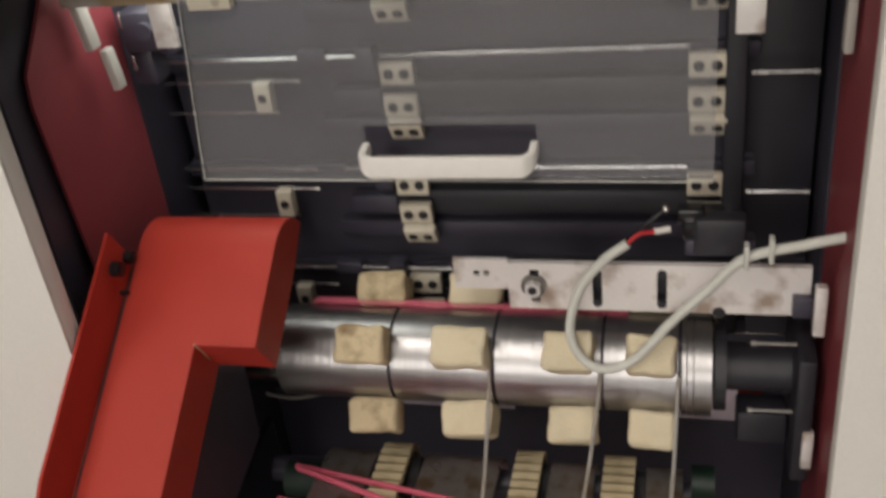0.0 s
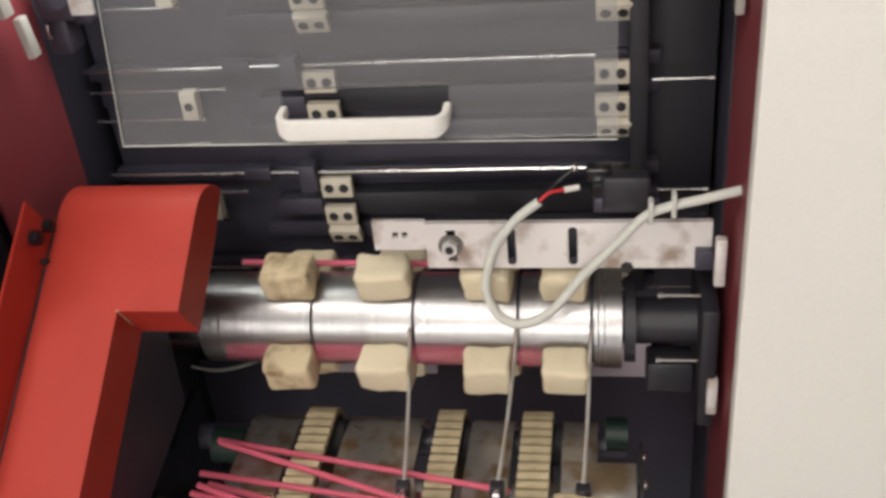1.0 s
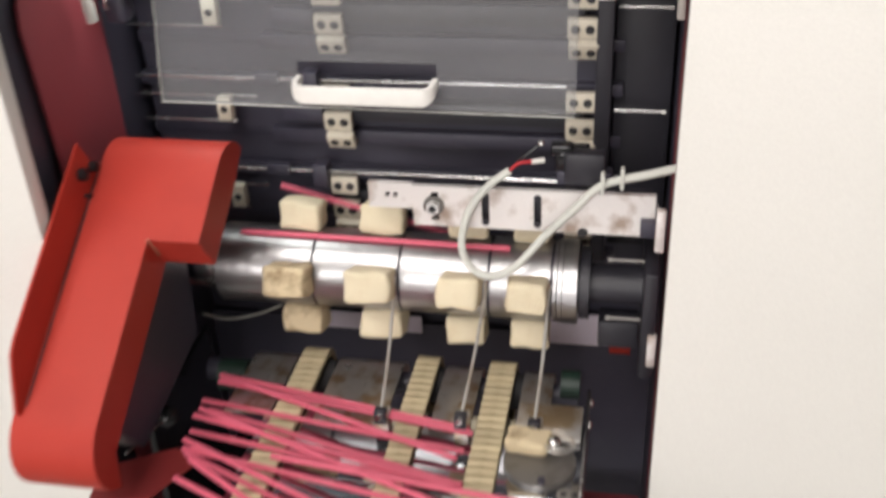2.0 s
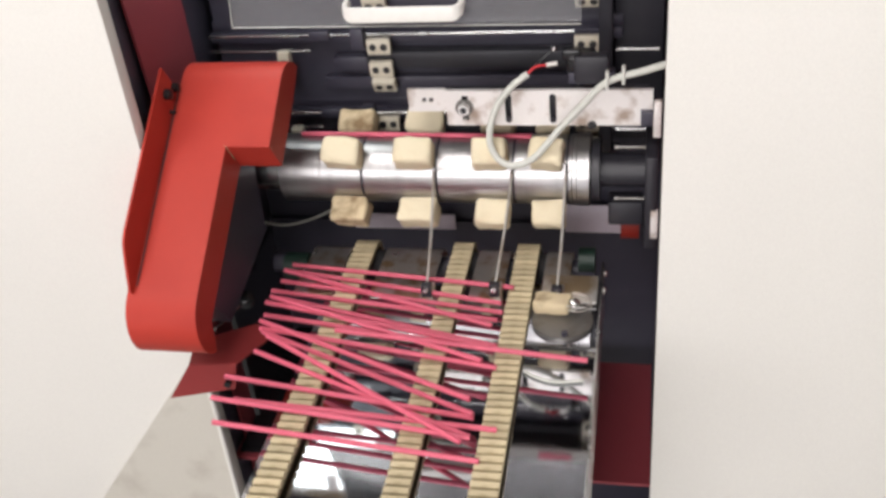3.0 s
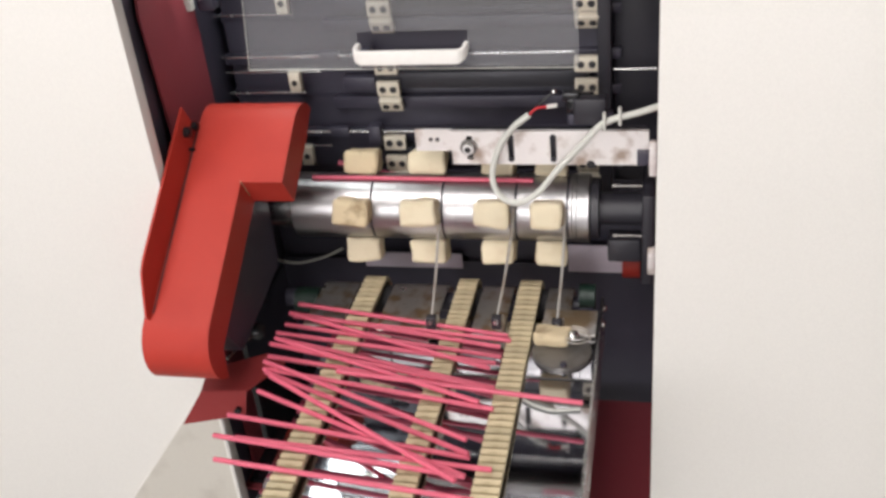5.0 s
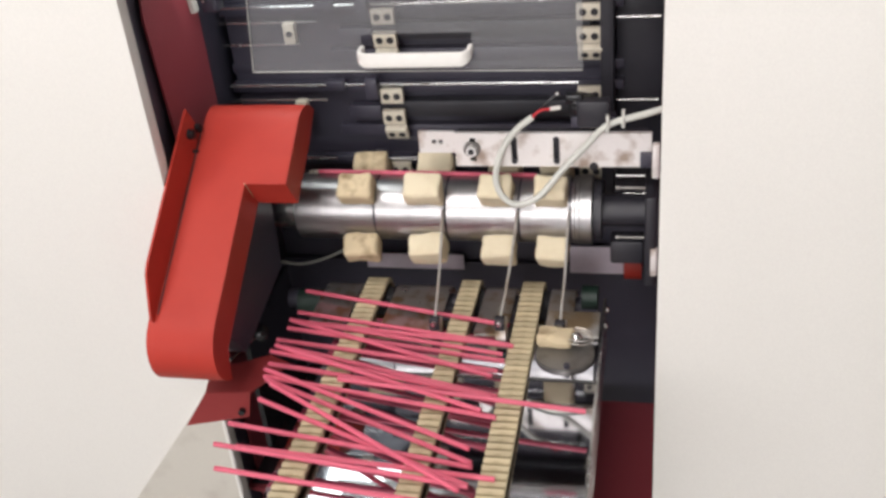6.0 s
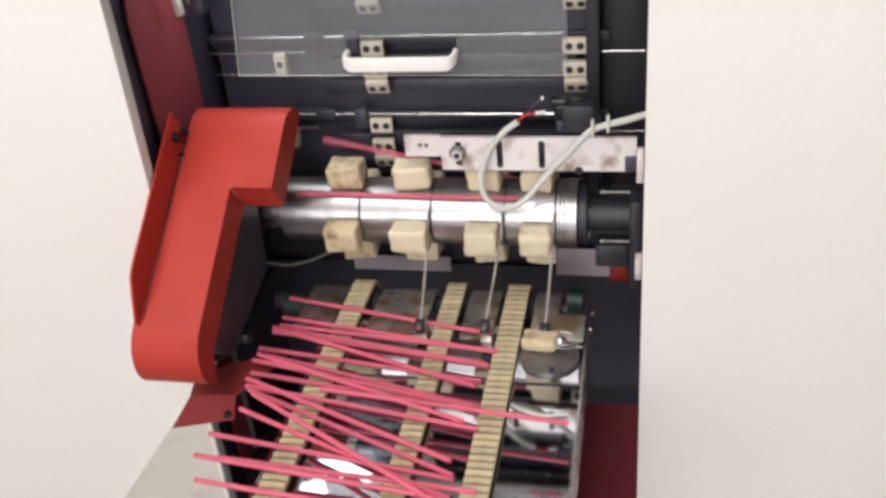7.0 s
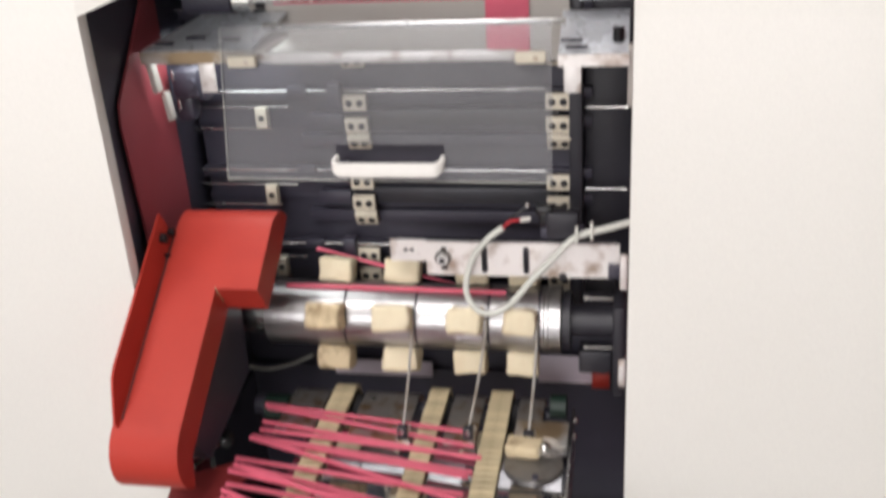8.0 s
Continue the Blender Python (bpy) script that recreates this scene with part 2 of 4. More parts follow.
win = thing("window_1", "white framed workshop window with daylight outside", "window", ((wx0 + wx1) / 2, -2.95, wz0), kind="structure")
bm = bm_new()
for x in (wx0 + 0.02, (wx0 + wx1) / 2, wx1 - 0.02):
    add_box(bm, (x, -2.96, (wz0 + wz1) / 2), (0.04, 0.05, wz1 - wz0), 0.004)
for z in (wz0 + 0.02, wz1 - 0.02):
    add_box(bm, ((wx0 + wx1) / 2, -2.96, z), (wx1 - wx0, 0.046, 0.04), 0.004)
part("window_frame", bm, HANDLE, win)
part("window_sill", add_box(bm_new(), ((wx0 + wx1) / 2, -2.91, wz0 - 0.012), (wx1 - wx0 + 0.1, 0.16, 0.022), 0.004), HANDLE, win)
for lx, ly in LAMPS:
    lamp = thing("ceiling_light", "white square ceiling light panel, switched on", "ceiling light", (lx, ly, CEILING), "ceiling lights")
    part("frame", add_box(bm_new(), (lx, ly, CEILING - 0.008), (0.66, 0.66, 0.016), 0.004), HANDLE, lamp)
    part("diffuser", add_box(bm_new(), (lx, ly, CEILING - 0.019), (0.58, 0.58, 0.006)), GLOW, lamp)

# ---- the cabinet ----
PANEL_Y = -0.098
cab = thing("machine_cabinet", "white powder-coated machine cabinet with a red-lined open bay", "machine", (0, 0.2, FLOOR))
LEFT_X, LEFT_Y = -0.2300, -0.1180
for nm, x0, x1, y in (("left_panel", -1.3, LEFT_X, LEFT_Y), ("right_panel", 0.1525, 1.2, PANEL_Y)):
    bm = add_box(bm_new(), ((x0 + x1) / 2, y + 0.001, -0.15), (x1 - x0, 0.002, 1.7), 0.0008)
    edge = x1 if x0 < -1 else x0
    sign = -1 if x0 < -1 else 1
    add_box(bm, (edge + sign * 0.0012, y + 0.0076, -0.15), (0.0022, 0.011, 1.7), 0.0006)
    part(nm, bm, WHITE, cab, "smooth white painted sheet steel panel")
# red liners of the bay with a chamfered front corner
part("side_liner", add_plate(bm_new(), [(-0.2415, y, z) for y, z in ((0.024, -0.6), (-0.062, -0.6), (-0.062, 0.085), (-0.070, 0.200), (-0.067, 0.215), (0.0, 0.283), (0.024, 0.308))], 0.002), SHADED_RED, cab, "red painted side sheet, its shade put into the colour")
part("top_corner", add_plate(bm_new(), [(LEFT_X, LEFT_Y - 0.0005, 0.295), (-0.140, LEFT_Y - 0.0005, 0.328), (-0.140, LEFT_Y - 0.0005, 0.69), (LEFT_X, LEFT_Y - 0.0005, 0.69)], 0.0025), WHITE, cab, "white chamfered corner sheet")
part("seal", add_box(bm_new(), (-0.2455, -0.028, -0.05), (0.003, 0.115, 1.1)), BLACK, cab, "black side frame")
part("side_liner", add_box(bm_new(), (0.1575, -0.03, -0.05), (0.003, 0.10, 1.1)), SHADED_RED, cab, "red painted side sheet, its shade put into the colour")
part("back_plate", add_box(bm_new(), (-0.05, 0.125, 0.15), (0.42, 0.004, 0.7)), BLACK, cab, "black back sheet")
part("inner_plate", add_box(bm_new(), (-0.065, 0.0715, 0.176), (0.345, 0.002, 0.35)), BLACK, cab, "black sheet between the carrier runs")
part("side_frame", add_box(bm_new(), (-0.252, 0.075, 0.10), (0.012, 0.10, 0.8), 0.001), BLACK, cab)
part("side_frame", add_box(bm_new(), (0.160, 0.075, 0.10), (0.008, 0.09, 0.8), 0.001), BLACK, cab)
part("back_liner", add_box(bm_new(), (-0.045, 0.118, -0.38), (0.42, 0.003, 0.50)), BLACK, cab, "black lower back sheet")
part("floor_sheet", add_box(bm_new(), (-0.175, 0.012, -0.2700), (0.125, 0.19, 0.003)), BLACK_GLOSS, cab, "dark glossy bottom sheet")
part("ledge", add_box(bm_new(), (-0.045, -0.006, -0.275), (0.395, 0.164, 0.003)), SHADED_RED, cab, "red painted bottom sheet, its shade put into the colour")
bm = bm_new()
add_box(bm, (-0.05, 0.20, 0.71), (2.5, 0.60, 0.02), 0.002)
part("roof", bm, WHITE, cab)
for sx in (-1.299, 1.199):
    part("end_panel", add_box(bm_new(), (sx, 0.2, -0.15), (0.002, 0.59, 1.7)), WHITE, cab)
part("lower_front", add_box(bm_new(), (-0.044, PANEL_Y + 0.02, -0.80), (0.392, 0.002, 0.40)), WHITE, cab)
part("rear_panel", add_box(bm_new(), (-0.05, 0.5, -0.15), (2.5, 0.003, 1.7)), WHITE, cab)

# scuffed sheet that leans out below the guard
part("lower_flap", add_plate(bm_new(), [(-0.2285, -0.1205, -0.152), (-0.2325, -0.1205, -0.42), (-0.459, -0.1205, -0.42), (-0.2300, -0.1205, -0.114)], 0.002), DIRTY_WHITE, cab, "scuffed dirty white sheet")
part("flap_rim", add_sweep(bm_new(), [(-0.2300, -0.1215, -0.1130), (-0.4600, -0.1215, -0.4200)], 0.0010, 8), WHITE, cab, "bright bare rim of the sheet")
part("flap_rim", add_sweep(bm_new(), [(-0.2285, -0.1215, -0.1520), (-0.2325, -0.1215, -0.4200)], 0.0022, 8), WHITE, cab, "bright bare rim of the sheet")

# ---- black vertical post, right of the carriers ----
post = thing("guide_post", "black steel guide post beside the carriers", "guide post", (0.106, 0.05, 0.0))
part("post", add_box(bm_new(), (0.107, 0.055, 0.16), (0.011, 0.02, 0.34), 0.001), BLACK_MATT, post)
part("backing", add_box(bm_new(), (0.1335, 0.075, 0.16), (0.04, 0.004, 0.34), 0.001), BLACK_MATT, post)

# ---- chain guard: an inclined red sheet cover with rounded ends ----


GUARD, PIVOT = 0.96, Vector((0.1452, -0.763, 0.4229))


def settled(p):
    """Where a point of the guard comes to lie once the guard is set in place."""
    return PIVOT + GUARD * (Vector(p) - PIVOT) + Vector((-0.002, 0, 0))


def unsettled(p):
    return PIVOT + (Vector(p) - Vector((-0.002, 0, 0)) - PIVOT) / GUARD


def build_guard():
    down = Vector((0, -0.83, -0.56)).normalized()
    out = Vector((0, -0.56, 0.83)).normalized()
    front = Vector((0, -0.062, 0.054))
    depth = 0.034
    stations = []

    def on(s, n=0.0):
        p = front + down * s + out * n
        return p.y, p.z
    r = 0.030
    for k in range(7):
        a = radians(90 - 15 * k)
        stations.append((on(-0.062 - r * math.sin(a), -r + r * math.cos(a)), on(-0.062 - r * math.sin(a) * 0.0, -depth)))
    for s in (-0.04, -0.02, 0.0):
        stations.append((on(s), on(s, -depth)))
    n_wide = len(stations)
    for s in (0.0, 0.03, 0.06, 0.09, 0.108, 0.126):
        stations.append((on(s), on(s, -depth)))
    r2 = 0.034
    for k in range(1, 10):
        a = radians(14 * k)
        stations.append((on(0.126 + r2 * math.sin(a), -r2 + r2 * math.cos(a)), on(0.126 + 0.012 * math.sin(a), -r2)))

    def right(i):
        return -0.150 if i < n_wide else -0.1865
    g = thing("chain_guard", "bright red sheet metal chain guard with rounded ends", "chain guard", (-0.2, -0.1, -0.1))
    left = -0.2365
    bm = bm_new()
    rows = []
    for i, (p, q) in enumerate(stations):
        rows.append((bm.verts.new((left if i < n_wide + 2 else -0.2435, *p)), bm.verts.new((right(i), *p)), bm.verts.new((right(i), *q)), bm.verts.new((-0.1865, *p)) if i < n_wide else None))
    for i in range(len(rows) - 1):
        a, b = rows[i], rows[i + 1]
        if i == n_wide - 1:
            bm.faces.new((a[1], b[1], b[2], a[2]))
            continue
        if b[3]:
            bm.faces.new((a[0], b[0], b[3], a[3]))
            bm.faces.new((a[3], b[3], b[1], a[1]))
        else:
            bm.faces.new((a[0], b[0], b[1], a[1]))
        bm.faces.new((a[1], b[1], b[2], a[2]))
    bmesh.ops.remove_doubles(bm, verts=bm.verts, dist=0.00005)
    bmesh.ops.recalc_face_normals(bm, faces=bm.faces)
    bmesh.ops.solidify(bm, geom=list(bm.faces), thickness=0.0015)
    part("cover", bm, RED, g)
    # upright mounting plate whose edge stands proud of the cover
    rim = [(-0.0555, 0.0290), (0.0860, 0.0285), (0.0960, 0.0265), (0.1090, 0.0180), (0.1260, 0.0060), (0.1260, -0.020), (-0.050, -0.020), (-0.052, 0.001)]
    flare = [(left - 0.001 - 0.08 * max(n, 0.0), *on(st, n)) for st, n in rim]
    part("mounting_plate", add_plate(bm_new(), flare, 0.002), RED, g)
    part("seam", add_prism(bm_new(), [on(-0.050, 0.0004), on(0.120, 0.0004), on(0.120, 0.0009), on(-0.050, 0.0009)], left - 0.0005, left + 0.0006), GREY_BAR, g, "worn grey seam")
    part("worn_edge", add_sweep(bm_new(), [(-0.1866, *on(-0.0002, 0.0004)), (-0.1868, *on(0.0, -0.010)), (-0.1866, *on(0.001, -0.022))], 0.0006, 6), FOAM_STAINED, g, "paint worn off along the fold")
    for s, n, rad in ((-0.0385, 0.0165, 0.0046), (-0.0500, 0.0075, 0.0040), (-0.0290, 0.0040, 0.0016)):
        c = Vector((left, *on(s, n)))
        side = Vector((1, 0, 0))
        bm = add_cyl(bm_new(), c - side * 0.002, c + side * 0.0030, rad, 16)
        add_cyl(bm, c + side * 0.0028, c + side * 0.0040, rad * 0.6, 6)
        part("bolt", bm, BLACK_GLOSS, g, "black socket bolt")
    bm = add_plate(bm_new(), [unsettled(p) for p in ((-0.208, -0.174, -0.080), (-0.170, -0.170, -0.080), (-0.150, -0.130, -0.080), (-0.170, -0.120, -0.080), (-0.214, -0.146, -0.080))], 0.002)
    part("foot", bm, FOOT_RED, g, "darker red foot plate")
    bm = add_plate(bm_new(), [unsettled(p) for p in ((-0.208, -0.1745, -0.0805), (-0.2325, -0.1745, -0.1170), (-0.176, -0.1705, -0.1065), (-0.170, -0.1705, -0.0805))], 0.002)
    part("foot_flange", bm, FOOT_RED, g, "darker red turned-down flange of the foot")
    c = Vector(unsettled((-0.1795, -0.172, -0.0985)))
    part("bolt", add_cyl(bm_new(), c, c + Vector((0, -0.004, 0)), 0.003, 12), BLACK_GLOSS, g, "black socket bolt")
    bm = add_prism(bm_new(), [on(-0.05, -depth - 0.001), on(0.12, -depth - 0.001), on(0.12, -depth - 0.05), on(0.02, -depth - 0.09)], -0.236, -0.192)
    part("chain_case", bm, BLACK, g, "black chain case inside")
    g.scale = (GUARD, GUARD, GUARD)
    g.location = settled(g.location)


build_guard()

# ---- conveyor: polished tray, plates, rollers and three toothed belts ----
TOP = -0.072
tray = thing("conveyor_tray", "mirror-polished stainless conveyor tray under the belts", "conveyor tray", (0, -0.2, -0.1))
bm = bm_new()
add_prism(bm, [(-0.062, -0.0785), (-0.1360, -0.0785), (-0.1365, -0.0800), (-0.455, -0.0865), (-0.460, -0.0885), (-0.460, -0.1100), (-0.458, -0.1100), (-0.456, -0.0890), (-0.138, -0.0825), (-0.062, -0.0808)], -0.120, 0.107)
sheet = part("sheet", bm, MIRROR, tray)
for face in sheet.data.polygons:
    face.use_smooth = False
bm = bm_new()
add_prism(bm, [(-0.030, -0.072), (-0.455, -0.072), (-0.460, -0.078), (-0.460, -0.12), (-0.030, -0.12)], 0.1075, 0.1095)
part("side_rail", bm, STEEL, tray, "bright upright edge of the tray")
for y in (-0.036, -0.060):
    part("screw", add_ball(bm_new(), (0.1105, y, -0.079), 0.0032, (0.6, 1, 1)), STEEL, tray)
bm = add_prism(bm_new(), [(0.02, -0.078), (-0.094, -0.080), (-0.094, -0.21), (0.02, -0.21)], -0.206, -0.2015)
part("side_plate", bm, BLACK_GLOSS, tray, "glossy black side plate")

BELTS = [(-0.1115, -0.0920), (-0.0222, -0.0050), (0.0338, 0.0532)]
ROLL_Y, ROLL_R, FRONT_Y = -0.012, 0.021, -0.44
PITCH = 0.0076
SPEED = 0.0080
# cover plates that bend over the far roller between the belts
for x0, x1 in ((-0.150, -0.116), (-0.083, -0.032), (0.0005, 0.0285), (0.060, 0.082)):
    prof = []
    for k in range(8):
        a = radians(15 * k - 15)
        prof.append((-0.018 + 0.026 * math.cos(a), -0.103 + 0.026 * math.sin(a)))
    prof += [(-0.045, -0.0765), (-0.080, -0.0765)]
    back = [(y * 1.0 - 0.0005, z - 0.0016) for y, z in reversed(prof)]
    single("cover_plate", add_prism(bm_new(), prof + back, x0, x1), PLATE, "stained curved sheet steel plate between the belts", "cover plate", ((x0 + x1) / 2, -0.03, -0.1), "cover plates")
roller = thing("roller", "dark steel roller at the far end of the belts", "roller", (0, ROLL_Y, TOP - ROLL_R))
part("core", add_cyl(bm_new(), (-0.19, ROLL_Y, TOP - ROLL_R - 0.001), (0.100, ROLL_Y, TOP - ROLL_R - 0.001), 0.009), BLACK, roller)
for x0, x1 in BELTS:
    part("pulley", add_cyl(bm_new(), (x0 + 0.001, ROLL_Y, TOP - ROLL_R - 0.001), (x1 + 0.006, ROLL_Y, TOP - ROLL_R - 0.001), ROLL_R - 0.0075, 28), RUBBER, roller)
part("end_cap", add_cyl(bm_new(), (0.087, ROLL_Y, -0.083), (0.101, ROLL_Y, -0.083), 0.011, 20), GREEN, roller, "dark green plastic end cap")
part("end_cap", add_cyl(bm_new(), (-0.172, -0.03, -0.085), (-0.150, -0.03, -0.085), 0.012, 20), GREEN, roller, "dark green plastic end cap")


def belt_pose(s):
    """A place on the belt's outside, s metres from the far roller's underside towards the front; x = 0."""
    arc = math.pi * ROLL_R
    if s < 0:
        return pose(0, ROLL_Y + s, TOP - 2 * ROLL_R, 180, 0, 0)
    if s < arc:
        a = s / ROLL_R
        return pose(0, ROLL_Y + ROLL_R * math.sin(a), TOP - ROLL_R - ROLL_R * math.cos(a), 180 + math.degrees(a), 0, 0)
    return pose(0, ROLL_Y - (s - arc), TOP, 0, 0, 0)


TEETH = []
for x0, x1 in BELTS:
    xm = (x0 + x1) / 2
    belt = thing("toothed_belt", "tan ribbed rubber conveyor belt", "conveyor belt", (xm, -0.2, TOP), "conveyor belts")
    r = ROLL_R - 0.0046
    prof = [(FRONT_Y, TOP - 0.0046)] + [(ROLL_Y + r * math.sin(radians(a)), TOP - ROLL_R + r * math.cos(radians(a))) for a in range(0, 181, 15)] + [(FRONT_Y, TOP - 2 * ROLL_R + 0.0046)]
    r -= 0.0024
    inner = [(FRONT_Y, TOP - 2 * ROLL_R + 0.0070)] + [(ROLL_Y + r * math.sin(radians(a)), TOP - ROLL_R + r * math.cos(radians(a))) for a in range(180, -1, -15)] + [(FRONT_Y, TOP - 0.0070)]
    part("band", add_prism(bm_new(), prof + inner, x0, x1), BELT_GAP_SHADE, belt)
    bm = add_prism(bm_new(), [(0.0029, -0.0050), (0.0026, -0.0008), (0.0019, 0.0), (-0.0010, -0.0002), (-0.0023, -0.0011), (-0.0026, -0.0050)], (x0 - x1) / 2, (x1 - x0) / 2)
    me = mesh_from("tooth", bm, BELT, (0, 0, 0))
    off = random.random() * PITCH
    s = -0.04 + off
    while s < 0.46:
        ob = new("tooth", me)
        ob.parent = belt
        TEETH.append((ob, s))
        s += PITCH

# ---- thin guide rods that lean against the drum ----
for (x0, xt, yb, zb) in ((-0.0320, -0.0280, -0.083, -0.064), (0.0245, 0.0358, -0.085, -0.060), (0.0740, 0.0795, -0.080, -0.065)):
    g = thing("guide_rod", "thin steel stripper rod in a black clamp", "guide rod", (x0, yb, zb), "guide rods")
    part("rod", add_sweep(bm_new(), smooth_path([(xt, -0.0325, 0.016), (xt - 0.001, -0.0345, 0.004), ((x0 + xt) / 2, (yb - 0.034) / 2, zb / 2), (x0, yb, zb)], 5), 0.0012, 8), DULL_STEEL, g)
    part("clamp", add_box(bm_new(), (x0, yb - 0.001, zb - 0.002), (0.0085, 0.0075, 0.0115), 0.001), BLACK_MATT, g)
    part("screw", add_cyl(bm_new(), (x0, yb - 0.004, zb + 0.001), (x0, yb - 0.008, zb + 0.001), 0.0022, 10), STEEL, g)
    part("foot", add_box(bm_new(), (x0, yb + 0.004, (zb - 0.0785) / 2 - 0.001), (0.010, 0.010, max(0.004, zb + 0.0785)), 0.0008), DULL_STEEL, g)

# sensor holder beside the last belt: cream block on a stained plate with a round cup
sens = thing("photo_sensor", "cream sensor block with a coiled wire on a steel plate", "sensor", (0.08, -0.09, -0.088))
part("plate", add_box(bm_new(), (0.083, -0.065, -0.0755), (0.045, 0.036, 0.003), 0.001), DULL_STEEL, sens)
bm = add_box(bm_new(), (0, 0, 0), (0.030, 0.019, 0.012), 0.0035, segments=3)
bmesh.ops.subdivide_edges(bm, edges=[e for e in bm.edges if e.calc_length() > 0.008], cuts=2, use_grid_fill=True)
for v in bm.verts:
    q = v.co * 110
    v.co += Vector((noise.noise(q), noise.noise(q + Vector((7, 0, 0))), noise.noise(q + Vector((0, 7, 0))))) * 0.0017
bmesh.ops.transform(bm, matrix=pose(0.071, -0.093, -0.0695, 0, 0, -6), verts=bm.verts)
part("block", bm, FOAM_STAINED, sens, "crumpled tan foam block")
part("cup", add_cyl(bm_new(), (0.080, -0.104, -0.0785), (0.080, -0.104, -0.0755), 0.024, 28), DARK_STEEL, sens)
coil = [(0.090 + (0.012 + 0.0012 * math.sin(2.3 * a)) * math.cos(a), -0.095 + 0.008 * math.sin(a) + 0.0008 * math.cos(3 * a), -0.0715 + 0.0006 * a) for a in [0.35 * k for k in range(42)]]
part("wire", add_sweep(bm_new(), coil, 0.0005, 6), DULL_STEEL, sens)
part("knob", add_ball(bm_new(), (0.0885, -0.095, -0.0680), 0.0055), STEEL, sens)
part("stud", add_cyl(bm_new(), (0.083, -0.124, -0.0785), (0.083, -0.124, -0.0725), 0.0025, 10), BLACK, sens)
# the sensor wire's reflection in the tray, built as a thin wire
single("loose_wire", add_sweep(bm_new(), smooth_path([(0.056, -0.164, -0.0790), (0.066, -0.170, -0.0791), (0.080, -0.174, -0.0792), (0.100, -0.171, -0.0792)]), 0.0013, 8), CABLE, "sensor wire's reflection, built as a short grey wire on the tray", "wire", (0.07, -0.171, -0.0805))
single("end_wire", add_sweep(bm_new(), smooth_path([(-0.2500, 0.100, -0.1235), (-0.2227, 0.100, -0.1272), (-0.1930, 0.100, -0.1192), (-0.1700, 0.100, -0.1080)]), 0.0016, 8), CABLE, "grey wire looped behind the drum", "wire", (-0.21, 0.10, -0.125))
for x0, x1, zt in ((-0.150, -0.045, -0.117), (0.065, 0.121, -0.103)):
    single("deflector_plate", add_box(bm_new(), ((x0 + x1) / 2, 0.110, (zt - 0.1345) / 2), (x1 - x0, 0.003, zt + 0.1345), 0.0006), LILAC, "pale lilac upright sheet behind the drum", "deflector", ((x0 + x1) / 2, 0.110, -0.1345), "deflector plates")
single("red_stop", add_cyl(bm_new(), (0.120, 0.104, -0.1190), (0.137, 0.104, -0.1190), 0.0150, 20), RED, "red plastic stop behind the drum", "stop", (0.128, 0.104, -0.134))
knob = thing("lever_knob", "glossy black lever knob on a strut", "lever", (-0.190, -0.090, -0.088))
part("ball", add_ball(bm_new(), (-0.190, -0.089, -0.080), 0.0082), BLACK_GLOSS, knob)
part("strut", add_sweep(bm_new(), [(-0.190, -0.089, -0.080), (-0.203, -0.130, -0.080)], 0.0012, 8), STEEL, knob)

# ---- the drum ----
drum = thing("feed_drum", "turned aluminium drum with rows of cream foam blocks", "drum", (0, 0, 0))
R = 0.0292
for x0, x1 in ((-0.164, -0.0920), (-0.0900, -0.0285), (-0.0265, 0.0350), (0.0370, 0.0785), (0.0805, 0.0830)):
    bm = add_cyl(bm_new(), (x0, 0, 0), (x1, 0, 0), R, 64)
    part("shell", bm, DRUM, drum)
part("hub", add_cyl(bm_new(), (-0.19, 0, 0), (-0.164, 0, 0), 0.021, 40), STEEL, drum)
part("core", add_cyl(bm_new(), (-0.163, 0, 0), (0.082, 0, 0), R - 0.0025, 40), BLACK, drum)
part("collar", add_cyl(bm_new(), (0.0836, 0, 0), (0.0868, 0, 0), R + 0.0004, 64), DRUM, drum, "turned end collar")
part("collar", add_cyl(bm_new(), (0.0873, 0, 0), (0.0970, 0, 0), R + 0.0008, 64), DRUM, drum, "turned end collar")
part("journal", add_cyl(bm_new(), (0.0970, 0, 0), (0.1500, 0, 0), 0.014, 32), BLACK_MATT, drum, "black shaft journal")
part("flange", add_cyl(bm_new(), (0.0985, 0, 0), (0.1050, 0, 0), 0.026, 32), BLACK_MATT, drum, "black shaft flange")
COLUMNS = [(-0.1045, 0.031), (-0.0445, 0.032), (0.0180, 0.0285), (0.0640, 0.0270)]
